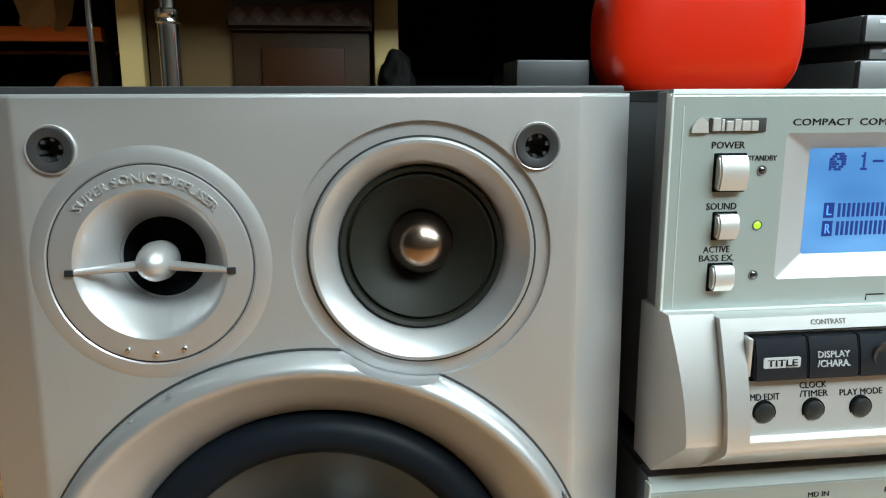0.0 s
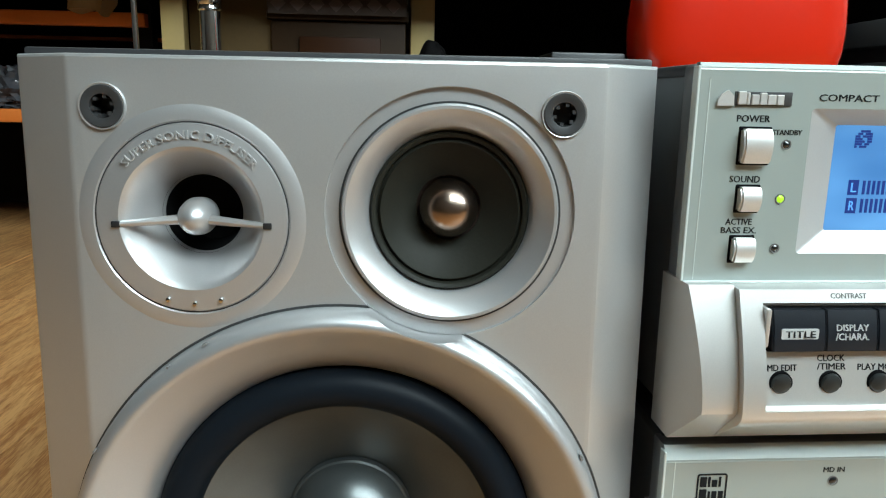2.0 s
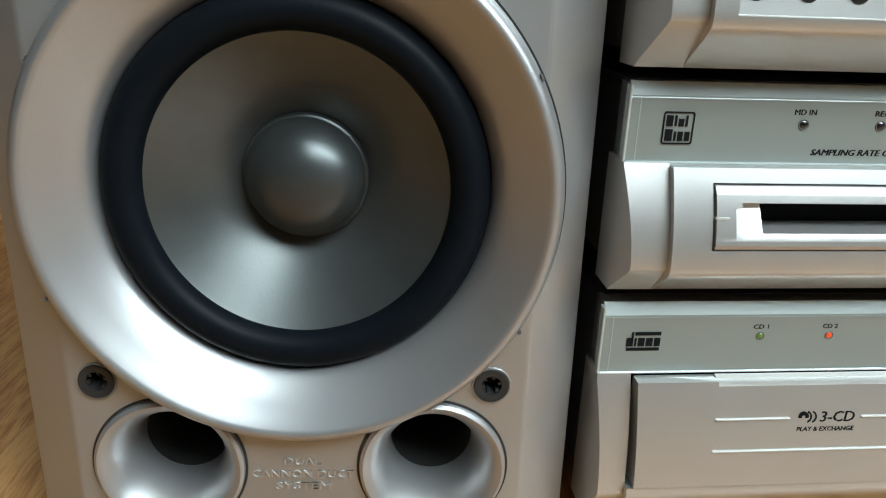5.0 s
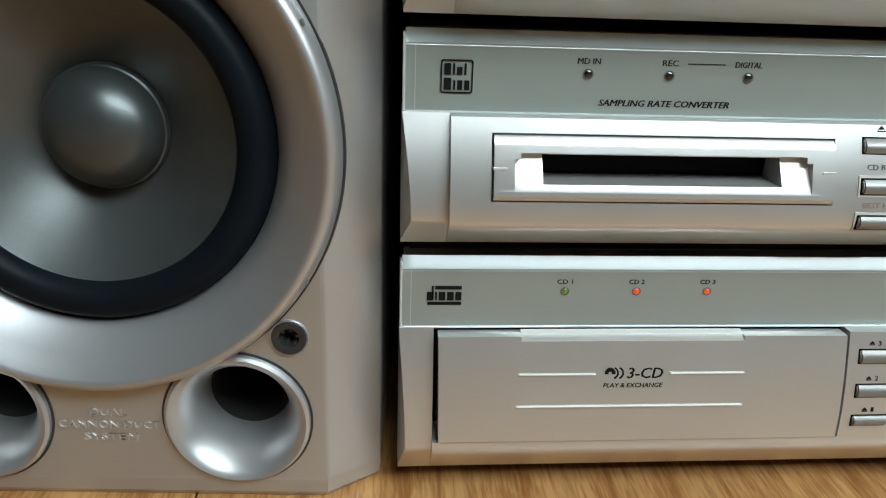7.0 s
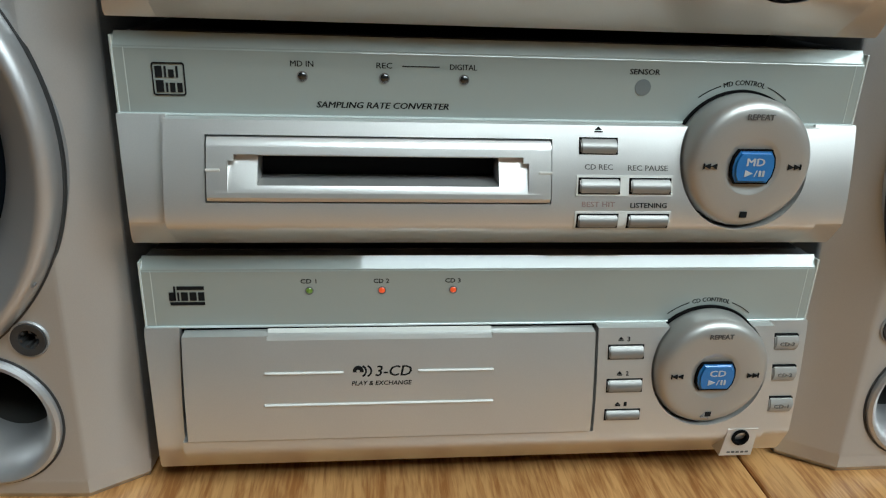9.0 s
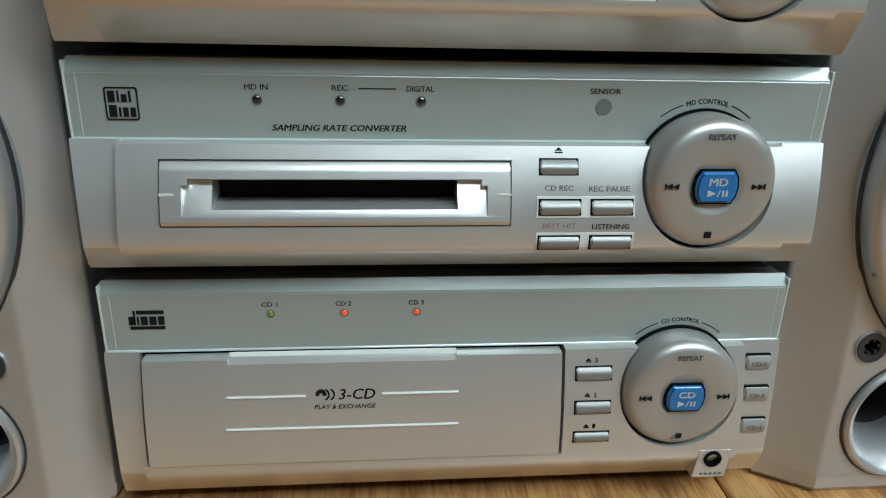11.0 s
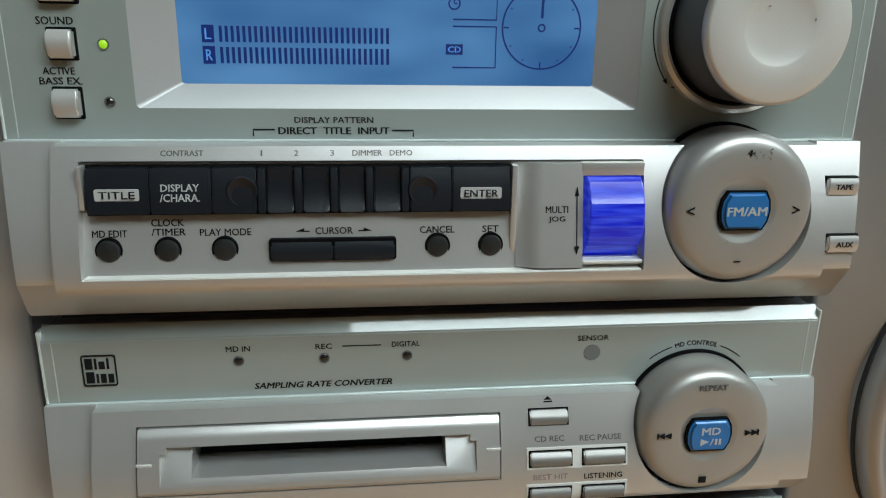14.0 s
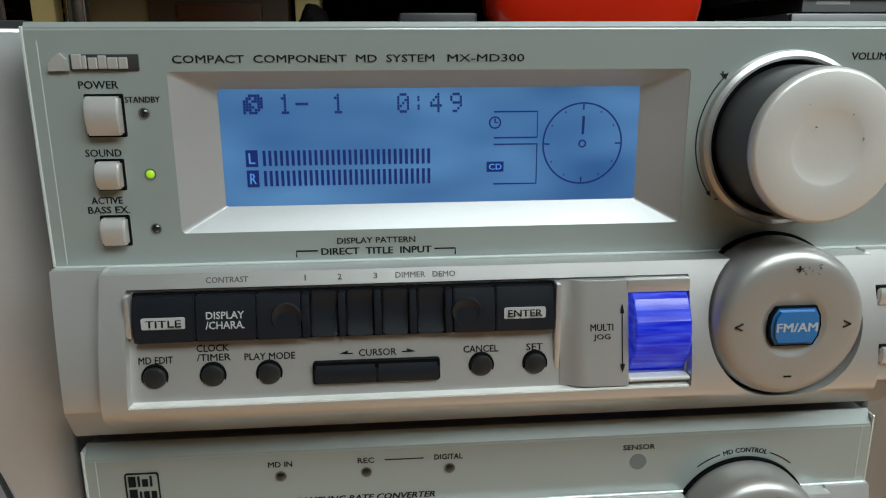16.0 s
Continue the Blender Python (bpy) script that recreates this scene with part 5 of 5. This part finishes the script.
for k in range(7):
    x = -0.36 + k * 0.030
    part("diamond", prism([(x, 0.396), (x + 0.012, 0.408), (x, 0.420), (x - 0.012, 0.408)], 0.998, 1.001, "y"), mat("runner_pink", (0.065, 0.040, 0.034), 0.8, 0, 0.2, 80), run)
solo("cream_board", box(-0.540, -0.505, 1.0, 1.03, 0.0, 1.3, 0.003), CREAM, (-0.52, 1.01, 0), "cream painted upright board", "board")
solo("brown_door", box(-0.505, -0.372, 1.032, 1.06, 0.0, 1.5, 0.003), BROWN, (-0.44, 1.04, 0), "brown wooden door leaf in shade", "door")
solo("cream_post", box(-0.152, -0.112, 1.04, 1.10, 0.0, 1.5, 0.004), CREAM, (-0.13, 1.05, 0), "cream painted upright post", "post")
stand = thing("chrome_stand", (-0.455, 0.96, 0), "chrome telescopic stand tube with a collar", "stand")
part("tube", turned([(0.0155, 0), (0.0155, 1), (0, 1)], (-0.455, 0.96, 0.012), (-0.455, 0.96, 0.400)), CHROME, stand)
part("collar", turned([(0.0155, 0), (0.018, 0.1), (0.018, 0.3), (0.0165, 0.4), (0.018, 0.55), (0.018, 0.9), (0.0145, 1)], (-0.455, 0.96, 0.388), (-0.455, 0.96, 0.410)), CHROME, stand)
part("upper_tube", turned([(0.0125, 0), (0.0125, 1), (0, 1)], (-0.455, 0.96, 0.408), (-0.455, 0.96, 1.1)), CHROME, stand)
part("base_plate", turned([(0, 0), (0.12, 0), (0.12, 0.6), (0.1, 1), (0, 1)], (-0.455, 0.96, 0.0), (-0.455, 0.96, 0.014), 48), CHROME, stand)
rod = thing("chrome_rod", (-0.572, 0.98, 0), "thin chrome upright rod", "rod")
part("rod", turned([(0.0045, 0), (0.0045, 1), (0, 1)], (-0.572, 0.98, 0.006), (-0.572, 0.98, 1.1), 20), CHROME, rod)
part("rod_base", turned([(0, 0), (0.05, 0), (0.045, 1), (0, 1)], (-0.572, 0.98, 0.0), (-0.572, 0.98, 0.010), 32), CHROME, rod)
rack = thing("storage_rack", (-1.0, 1.25, 0), "steel storage rack with orange beams in shade", "rack")
for x in (-1.45, -0.60):
    for y in (1.12, 1.45):
        part("upright", box(x - 0.015, x + 0.015, y - 0.015, y + 0.015, 0, 1.3, 0.002), BLACKMATT, rack)
for z in (0.225, 0.385, 0.75, 1.15):
    for y in (1.10, 1.47):
        part("beam", box(-1.46, -0.59, y - 0.014, y + 0.014, z - 0.011, z + 0.011, 0.003), ORANGE, rack, "orange steel beam")
    part("shelf", box(-1.44, -0.61, 1.116, 1.455, z - 0.004, z + 0.006, 0.001), BLACKMATT, rack)
part("back_panel", box(-1.46, -0.59, 1.485, 1.495, 0.02, 1.3), BLACKMATT, rack)
bm = lathe([(0, -0.06), (0.03, -0.055), (0.055, -0.03), (0.062, 0), (0.055, 0.03), (0.03, 0.055), (0, 0.06)], -0.655, 0.270, 32, 1.05 + 0.14)
for v in bm.verts:
    v.co += Vector((noise.noise(v.co * 22), noise.noise(v.co * 22 + Vector((5, 0, 0))), noise.noise(v.co * 22 + Vector((0, 7, 0))))) * 0.008
solo("orange_bag", bm, ORANGE, (-0.655, 1.19, 0.231), "rounded orange bag lying on a rack shelf", "bag", sharp=60)
bm = bmesh.new()
bmesh.ops.create_cube(bm, size=1)
bmesh.ops.subdivide_edges(bm, edges=bm.edges[:], cuts=7, use_grid_fill=True)
for v in bm.verts:
    p = v.co.copy()
    v.co = (-0.665 + 0.125 * p.x * (0.35 + 0.65 * (p.z + 0.5)), 1.06 + 0.06 * p.y, 0.455 + 0.13 * p.z)
    v.co += Vector((noise.noise(v.co * 25), noise.noise(v.co * 25 + Vector((3, 0, 0))), noise.noise(v.co * 25 + Vector((0, 9, 0))))) * 0.018
bag = solo("paper_bag", bm, PAPER, (-0.665, 1.06, 0.39), "crumpled brown paper bag hanging on the rack", "bag", sharp=25)
for k, (x, z, s) in enumerate(((-0.84, 0.262, 0.07), (-0.98, 0.268, 0.08), (-0.75, 0.252, 0.05))):
    bm = bmesh.new()
    bmesh.ops.create_icosphere(bm, subdivisions=4, radius=1)
    for v in bm.verts:
        p = v.co.copy()
        v.co = (x + s * p.x, 1.17 + 0.06 * p.y, z + 0.6 * s * max(p.z, -0.45))
        v.co += p * 0.02 * noise.noise(p * 3.1 + Vector((k * 4, 0, 0))) + p * 0.012 * noise.noise(p * 8 + Vector((0, k * 4, 0)))
    solo("plastic_bag", bm, PLASTICBAG, (x, 1.17, 0.231), "crumpled glossy dark plastic bag on a rack shelf", "bag", "bags on the rack", sharp=30)
bm = bmesh.new()
bmesh.ops.create_icosphere(bm, subdivisions=4, radius=1)
for v in bm.verts:
    p = v.co.copy()
    v.co = Vector((-0.118 + 0.03 * p.x, 0.99 + 0.03 * p.y, 0.285 + 0.07 * p.z * (1 if p.z > -0.2 else 0.3))) + p * 0.008 * noise.noise(p * 2.5)
solo("black_pouch", bm, BLACKMATT, (-0.118, 0.99, 0.0), "soft black pouch in shade", "pouch")
solo("pouch_box", box(-0.150, -0.085, 0.95, 1.03, 0.0, 0.262, 0.003), PAPER, (-0.118, 0.99, 0), "plain brown cardboard carton on the floor", "carton")

# ---- laminate floor ----
floor_ob = thing("floor", (0, 0, -0.008), "light oak laminate floor with fine grain", "floor", kind="structure")
PW, PL = 0.30, 1.25
plank_meshes = {}
for i in range(-10, 11):
    shift = (i * 0.37) % 1.0
    for j in range(-3, 5):
        y = (j + shift) * PL - 0.2
        y0, y1 = max(-1.28, y - PL / 2), min(3.05, y + PL / 2)
        if y1 - y0 < 0.02:
            continue
        size = round(y1 - y0, 3)
        if size not in plank_meshes:
            plank_meshes[size] = to_mesh("plank", box(-PW / 2 + 0.0004, PW / 2 - 0.0004, -size / 2 + 0.0004, size / 2 - 0.0004, 0.0, 0.008, 0.0006, 1), OAK)
        p = new("plank", plank_meshes[size])
        p.parent = floor_ob
        p.location = (i * PW - 0.028, (y0 + y1) / 2, 0.0)
